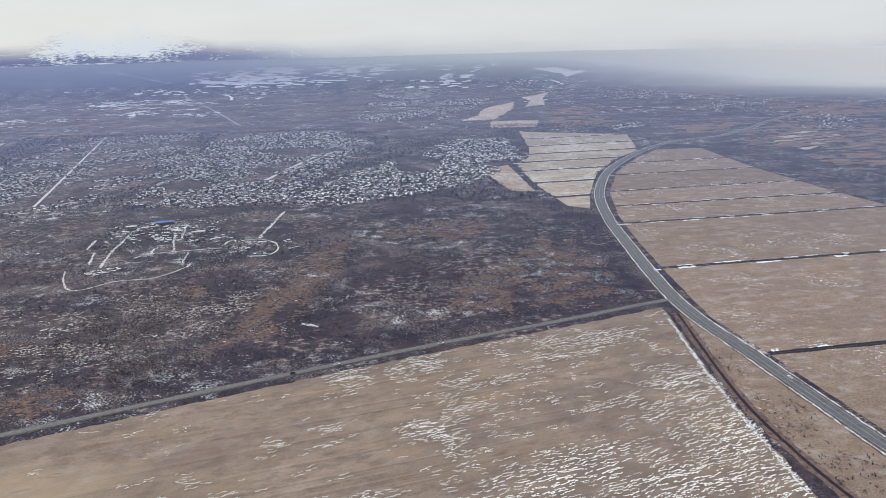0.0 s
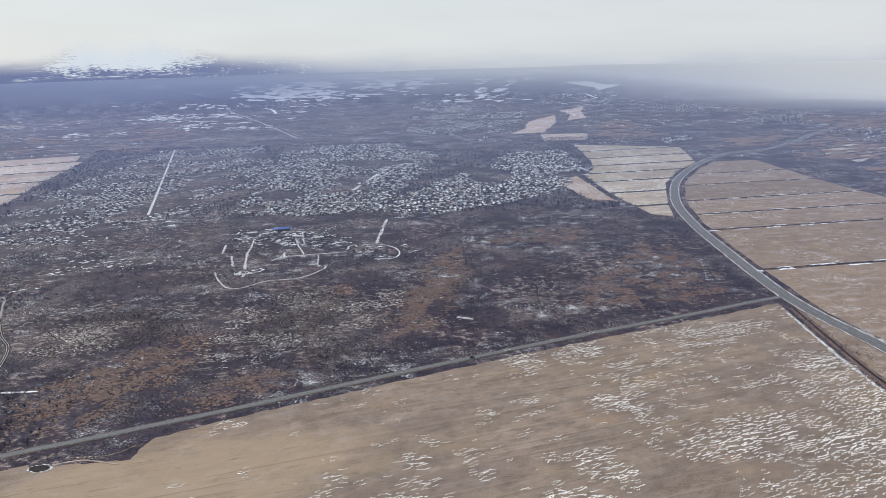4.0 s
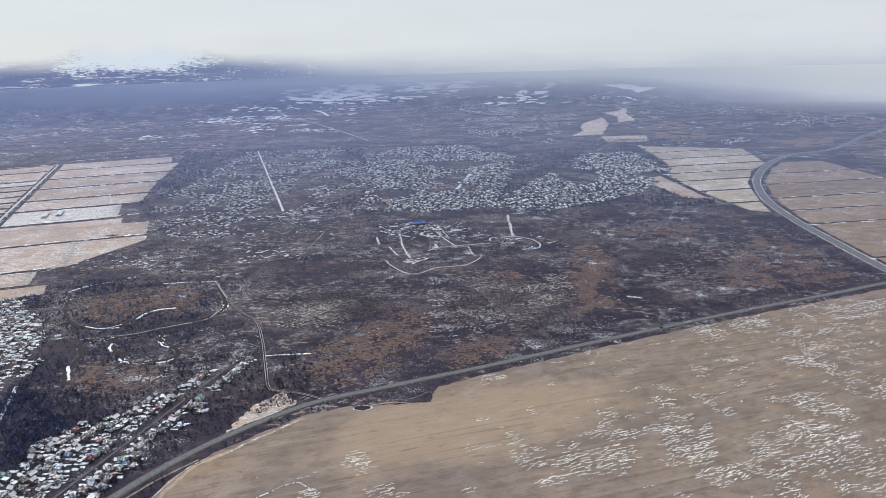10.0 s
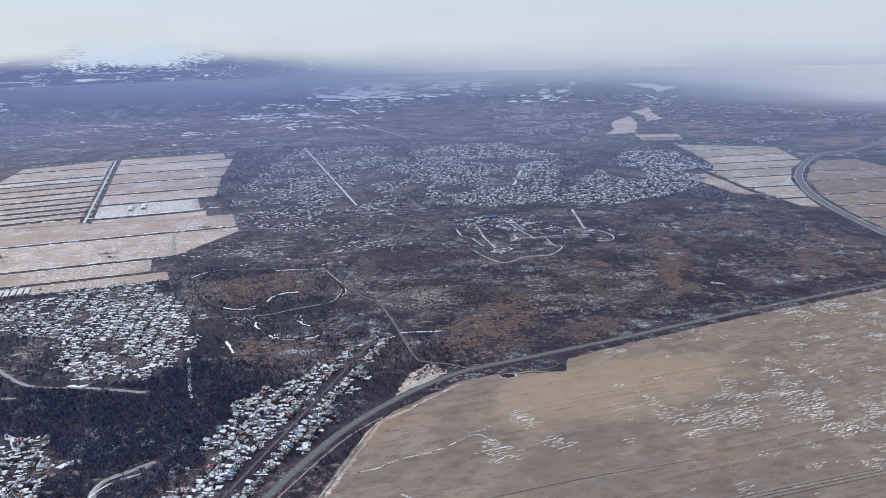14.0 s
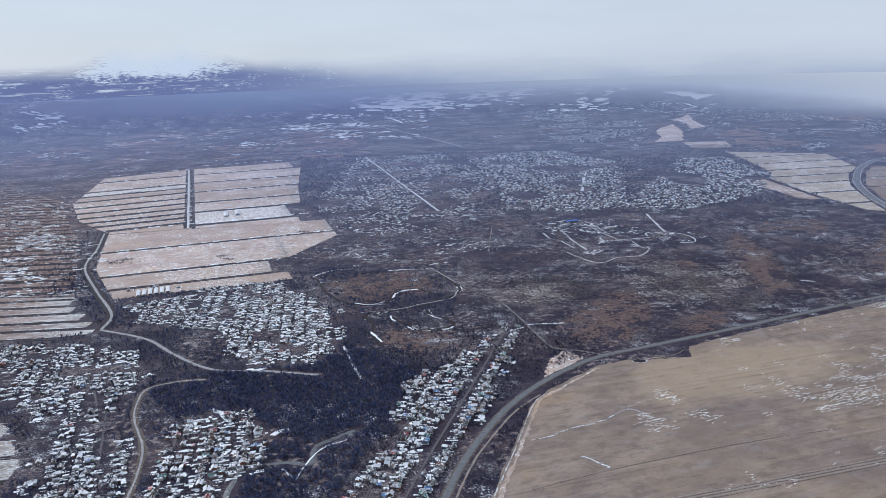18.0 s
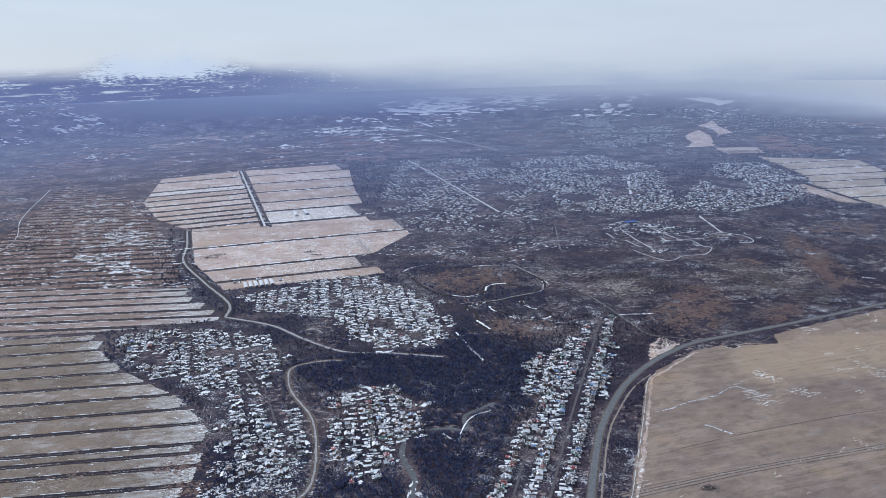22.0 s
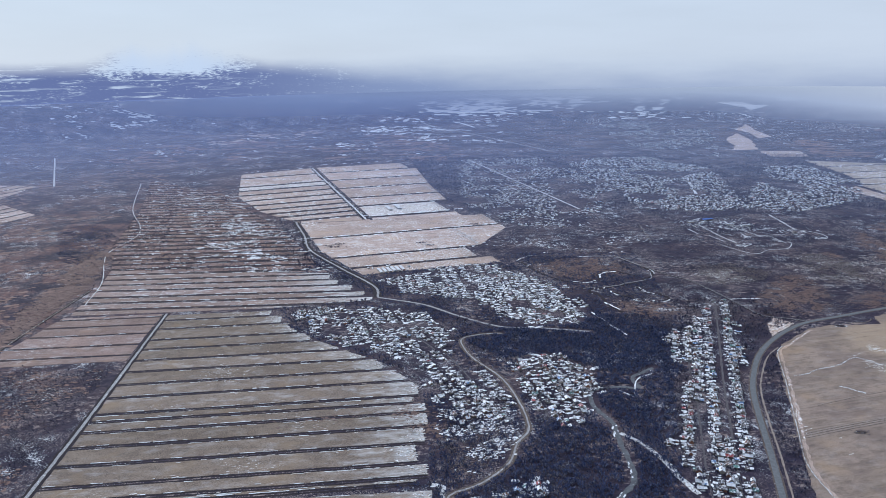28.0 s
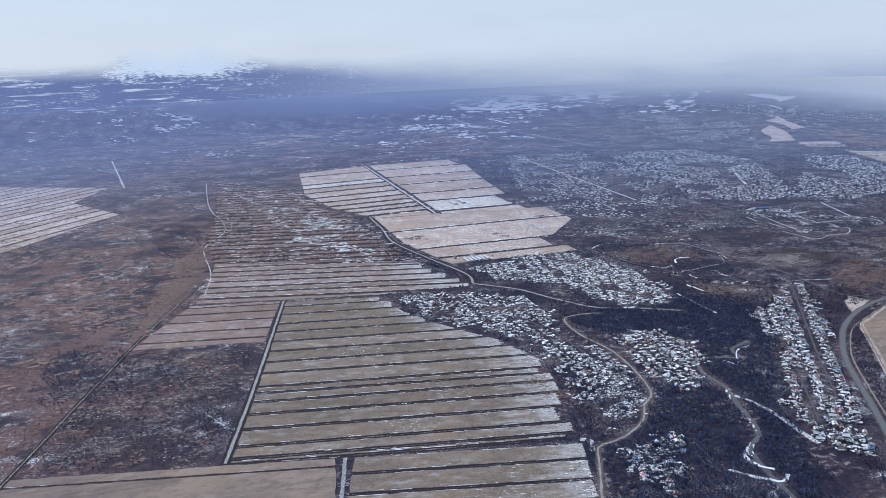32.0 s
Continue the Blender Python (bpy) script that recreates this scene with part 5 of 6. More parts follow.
def stubble_snow():
    """Old snow lodged along the furrows of the south field: chains of small crumbs, gathered in beds."""
    r = random.Random(303)
    ux, uy = math.cos(radians(21)), math.sin(radians(21))
    items = []
    v = -330.0
    while v < 640:
        row = r.uniform(-0.06, 0.12)
        u = -560.0
        while u < 480:
            x, y = ux * u - uy * v, uy * u + ux * v
            if y < -200 or x > 230:
                u += 8
                continue
            bed = max(math.exp(-(((x - bx) * ux + (y - by) * uy) / bl) ** 2 - ((-(x - bx) * uy + (y - by) * ux) / bw) ** 2) for bx, by, bl, bw in SNOW_BEDS)
            lie = 0.70 * bed - 0.15 + row + 0.32 * noise.noise((u * 0.015, v * 0.015, 5.0)) + 0.50 * noise.noise((u * 0.06, v * 0.08, 1.0)) + 0.10 * min(1.0, max(-1.0, x / 200)) - 0.16 * min(1.0, max(0.0, (-200 - x) / 120))
            if lie > 0.0 and r.random() < min(0.9, 0.45 + 1.5 * lie):
                # one unbroken run along a furrow, waving a little
                run, big = r.uniform(1.5, 6) * (1 + 2.5 * lie), 0.42 + 0.95 * min(0.6, lie)
                end, slip = u + run, r.gauss(0, 0.5)
                while u < end:
                    w = v + slip + 2.6 * noise.noise((u * 0.06, v * 0.1, 2.0)) + 1.5 * noise.noise((u * 0.22, v * 0.3, 7.0)) + r.gauss(0, 0.3)
                    g = big * r.uniform(0.6, 1.25)
                    items.append((ux * u - uy * w, uy * u + ux * w, g * r.uniform(0.65, 1.2), g * r.uniform(0.4, 0.75), ux, uy))
                    u += g * r.uniform(0.9, 1.7)
            u += r.uniform(0.8, 4.0)
        v += r.uniform(1.6, 3.6)
    keep = inside(SOUTH, np.array([q[0] for q in items]), np.array([q[1] for q in items]))
    heaps("stubble_snow", [q for q, k in zip(items, keep) if k], M_CRUST, "white crumbs of old snow in the stubble furrows", lift=0.17, rise=0.1)


stubble_snow()

# ---- houses ----


def box(bm, x0, y0, z0, x1, y1, z1):
    v = [bm.verts.new((x, y, z)) for z in (z0, z1) for x, y in ((x0, y0), (x1, y0), (x1, y1), (x0, y1))]
    for f in ((3, 2, 1, 0), (4, 5, 6, 7), (0, 1, 5, 4), (1, 2, 6, 5), (2, 3, 7, 6), (3, 0, 4, 7)):
        bm.faces.new([v[i] for i in f])


def gable_walls(bm, w, l, h, rise):
    """Four walls with pointed ends under a ridge along y."""
    a = [bm.verts.new((x, y, z)) for y in (-l / 2, l / 2) for x, z in ((-w / 2, 0), (w / 2, 0), (w / 2, h), (0, h + rise), (-w / 2, h))]
    bm.faces.new(a[:5])
    bm.faces.new(a[5:][::-1])
    for i in range(5):
        j = (i + 1) % 5
        bm.faces.new((a[j], a[i], a[5 + i], a[5 + j]))


def gable_roof(bm, w, l, h, rise, lap=0.45, thick=0.18):
    """Two thick slopes with eaves."""
    s = rise / (w / 2)
    e = w / 2 + lap
    sec = [(-e, h - s * lap), (0, h + rise), (e, h - s * lap), (e, h - s * lap + thick), (0, h + rise + thick), (-e, h - s * lap + thick)]
    a = [[bm.verts.new((x, y, z)) for x, z in sec] for y in (-l / 2 - lap, l / 2 + lap)]
    for i in range(6):
        j = (i + 1) % 6
        bm.faces.new((a[0][i], a[0][j], a[1][j], a[1][i]))
    for side in a:
        bm.faces.new((side[0], side[1], side[4], side[5]))
        bm.faces.new((side[1], side[2], side[3], side[4]))
    bmesh.ops.recalc_face_normals(bm, faces=bm.faces)


M_STEEL = plain_material("galvanised_steel", (0.30, 0.31, 0.33), (0.42, 0.43, 0.45), 0.8, 0.5)
M_GLASS = plain_material("window_glass", (0.03, 0.035, 0.045), (0.06, 0.07, 0.085), 0.6, 0.15)
M_DOOR = plain_material("door_paint", (0.12, 0.08, 0.06), (0.2, 0.14, 0.1), 1.2, 0.6)
M_BRICK = plain_material("chimney_brick", (0.22, 0.10, 0.07), (0.32, 0.17, 0.12), 2.0)


def make_house(w, l, h, rise, porch):
    house = tagged(new("house"), "small village house under a partly snowy sheet roof", "house", "village houses")
    bm = bmesh.new()
    gable_walls(bm, w, l, h, rise)
    part("wall", bm, M_WALLS, house)
    bm = bmesh.new()
    gable_roof(bm, w, l, h, rise)
    roof = part("roof", bm, M_ROOF, house, "ribbed sheet roof with old snow")
    bm = bmesh.new()
    box(bm, -0.16, -l / 2 - 0.46, h + rise + 0.12, 0.16, l / 2 + 0.46, h + rise + 0.24)
    part("ridge_cap", bm, M_STEEL, roof, "grey metal ridge cap")
    bm = bmesh.new()
    box(bm, w * 0.12, l * 0.1, h + rise * 0.5, w * 0.12 + 0.6, l * 0.1 + 0.6, h + rise + 0.8)
    part("chimney", bm, M_BRICK, house, "short brick chimney")
    bm = bmesh.new()
    box(bm, -0.45, -l / 2 - 0.06, 0.1, 0.45, -l / 2 + 0.02, 2.0)
    part("door", bm, M_DOOR, house)
    for x in (-w / 2 - 0.05, w / 2 + 0.05):
        bm = bmesh.new()
        box(bm, x - 0.04, -0.6, 0.9, x + 0.04, 0.6, 2.0)
        part("window", bm, M_GLASS, house)
    if porch:
        bm = bmesh.new()
        box(bm, w / 2 + 0.003, -l * 0.35, 0, w / 2 + 2.2, l * 0.1, h * 0.8)
        part("porch", bm, M_WALLS, house)
        bm = bmesh.new()
        v = [bm.verts.new(p) for p in ((w / 2 + 0.1, -l * 0.35 - 0.3, h), (w / 2 + 2.5, -l * 0.35 - 0.3, h * 0.81), (w / 2 + 2.5, l * 0.1 + 0.3, h * 0.81), (w / 2 + 0.1, l * 0.1 + 0.3, h))]
        f = bm.faces.new(v)
        g = bmesh.ops.extrude_face_region(bm, geom=[f])
        bmesh.ops.translate(bm, vec=(0, 0, 0.14), verts=[q for q in g["geom"] if isinstance(q, bmesh.types.BMVert)])
        bmesh.ops.recalc_face_normals(bm, faces=bm.faces)
        part("porch_roof", bm, M_ROOF, house)
    return house


def make_shed(w, l, h):
    shed = tagged(new("shed"), "low wooden garden shed with a sloping roof", "shed", "garden sheds")
    bm = bmesh.new()
    v = [bm.verts.new((x, y, z)) for x, z in ((-w / 2, 0), (w / 2, 0), (w / 2, h), (-w / 2, h * 0.78)) for y in (-l / 2, l / 2)]
    for f in ((0, 2, 4, 6), (7, 5, 3, 1), (0, 1, 3, 2), (2, 3, 5, 4), (6, 7, 1, 0)):
        bm.faces.new([v[i] for i in f])
    bmesh.ops.recalc_face_normals(bm, faces=bm.faces)
    part("wall", bm, M_WALLS, shed)
    bm = bmesh.new()
    k, e = h * 0.22 / w, 0.3
    sec = [(-w / 2 - e, h * 0.78 - k * e), (w / 2 + e, h + k * e)]
    q = [bm.verts.new((x, y, z + d)) for d in (0.01, 0.15) for x, z in sec for y in (-l / 2 - e, l / 2 + e)]
    for f in ((0, 1, 3, 2), (4, 6, 7, 5), (0, 4, 5, 1), (2, 3, 7, 6), (0, 2, 6, 4), (1, 5, 7, 3)):
        bm.faces.new([q[i] for i in f])
    bmesh.ops.recalc_face_normals(bm, faces=bm.faces)
    part("roof", bm, M_ROOF, shed)
    return shed


def make_greenhouse(w, l, h):
    house = tagged(new("greenhouse"), "pale arched garden greenhouse of film on hoops", "greenhouse", "garden greenhouses")
    bm = bmesh.new()
    arc = [(-w / 2 * math.cos(a), h * math.sin(a)) for a in [math.pi * i / 8 for i in range(9)]]
    a = [[bm.verts.new((x, y, z)) for x, z in arc] for y in (-l / 2, l / 2)]
    for i in range(8):
        bm.faces.new((a[0][i], a[1][i], a[1][i + 1], a[0][i + 1]))
    for s in a:
        bm.faces.new(s)
    bmesh.ops.recalc_face_normals(bm, faces=bm.faces)
    part("cover", bm, M_FILM, house)
    for y in (-l / 2, 0, l / 2):
        bm = bmesh.new()
        r = [[bm.verts.new((x * g, y + d, z * g)) for x, z in arc] for d in (-0.06, 0.06) for g in (1.0, 1.03)]
        for i in range(8):
            for p, q in ((0, 1), (1, 3), (3, 2)):
                bm.faces.new((r[p][i], r[q][i], r[q][i + 1], r[p][i + 1]))
        part("hoop", bm, M_WALLS, house)
    return house


M_FILM = plain_material("greenhouse_film", (0.55, 0.58, 0.62), (0.70, 0.73, 0.76), 0.5, 0.35)

HOUSES = [make_house(3.6, 4.4, 2.2, 1.3, False), make_house(3.9, 5.0, 2.2, 1.1, True), make_house(3.2, 3.7, 2.2, 1.5, False), make_house(4.4, 6.0, 2.4, 1.3, True), make_house(3.6, 4.0, 2.5, 1.6, False)]
SHEDS = [make_shed(2.2, 3.4, 2.1), make_shed(2.6, 4.4, 2.2), make_shed(1.9, 2.3, 2.0)]
FILMS = [make_greenhouse(2.6, 5.0, 1.9)]
FAR_HOUSE, FAR_SNOW, HEDGES = [], [], []
COUNT = {"house": 0, "shed": 0, "greenhouse": 0}
USED = set()


def place(kinds, name, limit, x, y, turn):
    """Stands one thing on its plot; past the limit it joins the far ones. The first of each pattern is the pattern itself."""
    if COUNT[name] >= limit:
        return False
    COUNT[name] += 1
    k = rng_v.randrange(len(kinds))
    at = pose(x, y, 0.02, 0, 0, turn)
    if (name, k) not in USED:
        USED.add((name, k))
        kinds[k].matrix_basis = at
    else:
        copy_thing(kinds[k], at)
    return True


rng_v = random.Random(77)


def village(poly, turn, plot_w, plot_d, near_by, fill=0.9, lanes=3, snow=0.75, gap=-0.5, gap_scale=0.012, stretch=1.0, homes=0.85, bed=None, beds=4, wide=1.5, loose=22):
    """Garden plots in rows along turn, each with snow beds, a house, a shed and dark hedges; every few rows a lane."""
    ux, uy = math.cos(radians(turn)), math.sin(radians(turn))
    nx, ny = -uy, ux
    bx, by = math.cos(radians(turn + 90 if bed is None else bed)), math.sin(radians(turn + 90 if bed is None else bed))
    us, vs = [ux * p[0] + uy * p[1] for p in poly], [nx * p[0] + ny * p[1] for p in poly]
    v, row = min(vs), 0
    while v < max(vs):
        u = min(us) + rng_v.uniform(0, plot_w)
        while u < max(us):
            w, d = plot_w * rng_v.uniform(0.8, 1.25), plot_d * rng_v.uniform(0.92, 1.05)
            cu, cv = u + w / 2, v + d / 2
            x, y = ux * cu + nx * cv, uy * cu + ny * cv
            ok = bool(inside(poly, np.array([x + loose * noise.noise((x * 0.03, y * 0.03, 1.0))]), np.array([y + loose * noise.noise((x * 0.03, y * 0.03, 9.0))]))[0]) and not any(bool(near(r, np.array([x]), np.array([y]), 5.5)[0]) for r in (ROAD_V, ROAD_N, LINE_A)) and not bool(near(ROAD_A, np.array([x]), np.array([y]), 10.5)[0]) and not any(bool(near(r, np.array([x]), np.array([y]), 3.0)[0]) for r in [LANE_V2] + LANES) and noise.noise((x * gap_scale, y * gap_scale, 4.0)) > gap
            if ok and rng_v.random() < fill:
                for _ in range(beds + rng_v.choice((-1, 0, 0, 1, 2))):
                    if rng_v.random() < snow:
                        a, b = rng_v.uniform(1.2, 4.6) * rng_v.uniform(0.7, 1.3) * stretch, rng_v.uniform(0.6, 2.3 if near_by else wide)
                        su, sv = cu + rng_v.uniform(-0.4, 0.4) * w, cv + rng_v.uniform(-0.42, 0.42) * d
                        FAR_SNOW.append((ux * su + nx * sv, uy * su + ny * sv, a, b, bx, by))
                hu, hv = cu + rng_v.uniform(-0.15, 0.15) * w, v + d * (0.25 if row % 2 else 0.75) + rng_v.uniform(-1, 1)
                hx, hy, ht = ux * hu + nx * hv, uy * hu + ny * hv, turn + rng_v.choice((0, 90)) + rng_v.uniform(-5, 5)
                if rng_v.random() < homes and not (near_by and place(HOUSES, "house", 300, hx, hy, ht)):
                    FAR_HOUSE.append((hx, hy, rng_v.uniform(2.6, 4.2), rng_v.uniform(3.2, 5.4), rng_v.uniform(1.6, 2.2), rng_v.uniform(0.7, 1.2), ht))
                if rng_v.random() < homes * 0.8:
                    su, sv = cu + rng_v.choice((-0.33, 0.33)) * w, v + d * (0.7 if row % 2 else 0.3) + rng_v.uniform(-2, 2)
                    sx, sy = ux * su + nx * sv, uy * su + ny * sv
                    if not (near_by and place(SHEDS, "shed", 260, sx, sy, ht)):
                        FAR_HOUSE.append((sx, sy, rng_v.uniform(2.4, 3.4), rng_v.uniform(3.5, 6), 1.9, rng_v.uniform(0.4, 1.0), ht + 90))
                if near_by and rng_v.random() < 0.22:
                    gu, gv = cu + rng_v.uniform(-0.2, 0.2) * w, v + d * (0.6 if row % 2 else 0.4)
                    place(FILMS, "greenhouse", 90, ux * gu + nx * gv, uy * gu + ny * gv, turn + 90)
            if ok and (near_by or rng_v.random() < 0.55):
                for k in range(7):
                    HEDGES.append((ux * u + nx * (v + d * k / 7), uy * u + ny * (v + d * k / 7)))
                for k in range(6 if near_by else 3):
                    HEDGES.append((ux * (u + w * rng_v.random()) + nx * (v + d * rng_v.random()), uy * (u + w * rng_v.random()) + ny * (v + d * rng_v.random())) if not near_by else (x + rng_v.uniform(-0.5, 0.5) * plot_w, y + rng_v.uniform(-0.5, 0.5) * plot_d))
                for k in range(3):
                    HEDGES.append((ux * (u + w * k / 3) + nx * (v + d), uy * (u + w * k / 3) + ny * (v + d)))
            u += w
        row += 1
        v += plot_d + (4.5 if row % lanes == 0 else 0.8)


village(V2, 76, 8.2, 11.5, True, 1.0, 9, 0.9, -0.42, 0.028, 0.85, homes=0.75, bed=2, beds=5, loose=7)
village(V1B, -78, 9.5, 14, True, 1.0, 9, 0.9, homes=0.7, bed=12, beds=5)
village([(-868, -94), (-846, -60), (-830, -40), (-800, -33), (-812, -98), (-817, -133), (-837, -150), (-856, -116)], -84, 9, 12, True, 0.9, beds=6)
village([(-834, -53), (-808, -3), (-803, -26), (-803, -59), (-826, -66)], 60, 13, 16, True, 0.8, beds=5)
village([(-925, 155), (-891, 172), (-830, 137), (-816, 64), (-843, 28), (-880, 70)], -68, 11, 14, True, 0.8, 9, 0.9, homes=0.6, bed=20, beds=4)
village(V1, -68, 10, 14, True, 1.0, 9, 0.9, -0.32, 0.028, homes=0.7, bed=20, beds=5)
village(V3, -78, 9.5, 14, False, 1.0, 9, 0.9, -0.32, 0.028, homes=0.7, bed=14, beds=5, wide=2.3)
village(VA, 25, 10.5, 15, False, 0.85, 3, 0.9, -0.12, 0.010, 1.0, homes=0.4, bed=10, beds=3)
village(VB, 12, 8.5, 12.5, False, 0.85, 3, 0.8, -0.2, 0.008, 0.7, homes=0.7, bed=15, beds=2)
village(VC, 32, 8.0, 11.5, False, 0.8, 3, 0.7, -0.25, 0.008, 0.6, homes=0.7, bed=10, beds=2)
for q, w, d in (([(-282, 3371), (-108, 3576), (-13, 3335), (-123, 2619), (-200, 2245), (-269, 2317), (-299, 2673)], 13, 17), ([(-72, 2845), (67, 3170), (191, 3031), (57, 2456), (-78, 1982), (-144, 2231), (-166, 2420)], 13, 17), ([(-396, 3639), (-159, 3651), (73, 3627), (46, 3454), (-274, 3300)], 20, 30), ([(671, 3278), (863, 3444), (1035, 3343), (904, 2845), (708, 2791), (617, 2941)], 22, 34), ([(445, 2010), (521, 2090), (533, 1973), (484, 1857), (424, 1874)], 13, 18), ([(912, 2060), (1064, 2175), (1112, 2060), (978, 1819), (871, 1849)], 16, 24), ([(869, 2598), (1097, 2627), (994, 2312), (817, 2261)], 20, 30)):
    village(q, 35, w, d, False, 0.8, 3, 0.9, -0.2, 0.006, 1.0, homes=0.85, bed=10, beds=2)
village([(-455, 1000), (-380, 1022), (-300, 960), (-285, 900), (-360, 885), (-450, 940)], 60, 14, 18, False, 0.55, 9, 0.9, homes=0.2, bed=20, beds=4)
village([(-290, 900), (-180, 905), (-190, 830), (-270, 830)], 10, 14, 18, False, 0.3, 9, 0.9, homes=0.1, bed=5, beds=3)
village(DACHA_W, 6.0, 24, 34, False, 0.25, 40, 0.7, -0.1, 0.010, 1.5, 0.2, bed=6, beds=2)
village([(-1070, 640), (-985, 655), (-965, 625), (-1040, 600)], 20, 12, 20, False, 0.5, 3, 0.9)


def build_far_houses():
    """The village houses and sheds past the nearest ones: gabled walls in one mesh, roofs in another."""
    wv, wf, rv, rf = [], [], [], []
    for x, y, w, l, h, rise, turn in FAR_HOUSE:
        c, s = math.cos(radians(turn)), math.sin(radians(turn))
        z = level(x, y)
        at = lambda px, py, pz: (x + c * px - s * py, y + s * px + c * py, z + pz)
        b = len(wv)
        wv += [at(px, py, pz) for py in (-l / 2, l / 2) for px, pz in ((-w / 2, 0), (w / 2, 0), (w / 2, h), (0, h + rise), (-w / 2, h))]
        wf += [(b, b + 1, b + 2, b + 3, b + 4), (b + 9, b + 8, b + 7, b + 6, b + 5), (b + 1, b + 6, b + 7, b + 2), (b + 5, b, b + 4, b + 9)]
        b, e, k = len(rv), w / 2 + 0.4, rise / (w / 2) * 0.4
        rv += [at(px, py, pz) for py in (-l / 2 - 0.4, l / 2 + 0.4) for px, pz in ((-e, h - k), (0, h + rise + 0.12), (e, h - k), (0, h + rise - 0.06))]
        rf += [(b, b + 1, b + 5, b + 4), (b + 1, b + 2, b + 6, b + 5), (b, b + 3, b + 1), (b + 3, b + 2, b + 1), (b + 5, b + 7, b + 4), (b + 5, b + 6, b + 7)]
    cluster = tagged(new("far_houses"), "hundreds of small far houses and sheds with snowy roofs", "houses", kind="stuff")
    tagged(mesh_object("walls", wv, wf, M_WALLS_FAR, cluster), kind="stuff")
    tagged(mesh_object("roofs", rv, rf, M_ROOF_FAR, cluster), kind="stuff")


build_far_houses()
heaps("garden_snow", FAR_SNOW, M_SNOW, "white old snow lying on the garden beds", square=True)

# ---- trees and scrub ----


def brush(name, x, y, height, spread, blades, label, seed, material=M_TWIG):
    """Bare bushes or trees in one mesh: each a spray of thin twigs from one foot."""
    r = np.random.RandomState(seed)
    n = len(x)
    z = np.array([level(a, b) for a, b in zip(x, y)])
    h = height * r.uniform(0.55, 1.25, n)
    verts = np.empty((n, blades, 3, 3))
    for k in range(blades):
        a = r.uniform(0, 2 * np.pi, n)
        out, tip = spread * h * r.uniform(0.15, 1.0, n), h * r.uniform(0.5, 1.0, n)
        w = h * r.uniform(0.05, 0.13, n)
        sx, sy = -np.sin(a) * w, np.cos(a) * w
        mz = z + tip * r.uniform(0.0, 0.3, n)
        tx, ty = x + np.cos(a) * out, y + np.sin(a) * out
        verts[:, k, 0] = np.stack([x + np.cos(a) * out * 0.2, y + np.sin(a) * out * 0.2, mz], 1)
        verts[:, k, 1] = np.stack([tx - sx, ty - sy, z + tip], 1)
        verts[:, k, 2] = np.stack([tx + sx, ty + sy, z + tip * r.uniform(0.75, 1.0, n)], 1)
    v = verts.reshape(-1, 3)
    me = bpy.data.meshes.new(name)
    me.vertices.add(len(v))
    me.vertices.foreach_set("co", v.astype(np.float32).ravel())
    m = len(v) // 3
    me.loops.add(3 * m)
    me.loops.foreach_set("vertex_index", np.arange(3 * m, dtype=np.int32))
    me.polygons.add(m)
    me.polygons.foreach_set("loop_start", np.arange(0, 3 * m, 3, dtype=np.int32))
    me.update(calc_edges=True)
    me.materials.append(material)
    return tagged(new(name, me), label, "bushes", kind="stuff")


OPEN = [SOUTH, EAST, MIDDLE, WEDGE, NORTHWEST, NW_LOW, WEST, UPPER, UPPER_W, SOUTH_W, SOUTH_E, FAR_W]
VILLAGES = [V1, V1B, V2, V3, VA, VB, VC, VD]
WAYS = [(ROAD_A, 10), (ROAD_M, 14), (NW_TRACK, 6), (WEST_TRACK, 5), (ROAD_V, 5), (ROAD_N, 5), (TRAIL, 4), (CREEK, 6), (CREEK_N, 4), (CREEK_B, 4), (OXBOW, 4), (LINE_A, 6), (LANE_V2, 3), (LOOP, 4)]


def scatter(n, x0, x1, y0, y1, seed, clump=0.0, keep=None, avoid=(), skip_villages=True):
    """n random feet in a box, off the fields, ways and villages, gathered in clumps."""
    r = np.random.RandomState(seed)
    x, y = r.uniform(x0, x1, n), r.uniform(y0, y1, n)
    ok = np.ones(n, bool)
    if keep:
        ok &= inside(keep, x, y)
    for p in OPEN + list(avoid) + (VILLAGES if skip_villages else []):
        ok &= ~inside(p, x, y)
    bare = r.uniform(0, 1, n) < 0.75
    for p in RUSSET:
        ok &= ~(inside(p, x, y) & bare)
    for line, reach in WAYS:
        ok &= ~near(line, x, y, reach)
    x, y = x[ok], y[ok]
    if clump:
        d = np.array([noise.noise((a * 0.02, b * 0.02, 2.0)) + 0.6 * noise.noise((a * 0.06, b * 0.06, 5.0)) + 0.5 * noise.noise((a * 0.15, b * 0.2, 8.0)) for a, b in zip(x, y)])
        k = d * clump + r.uniform(-0.5, 0.5, len(d)) > -0.2
        x, y = x[k], y[k]
    return x, y


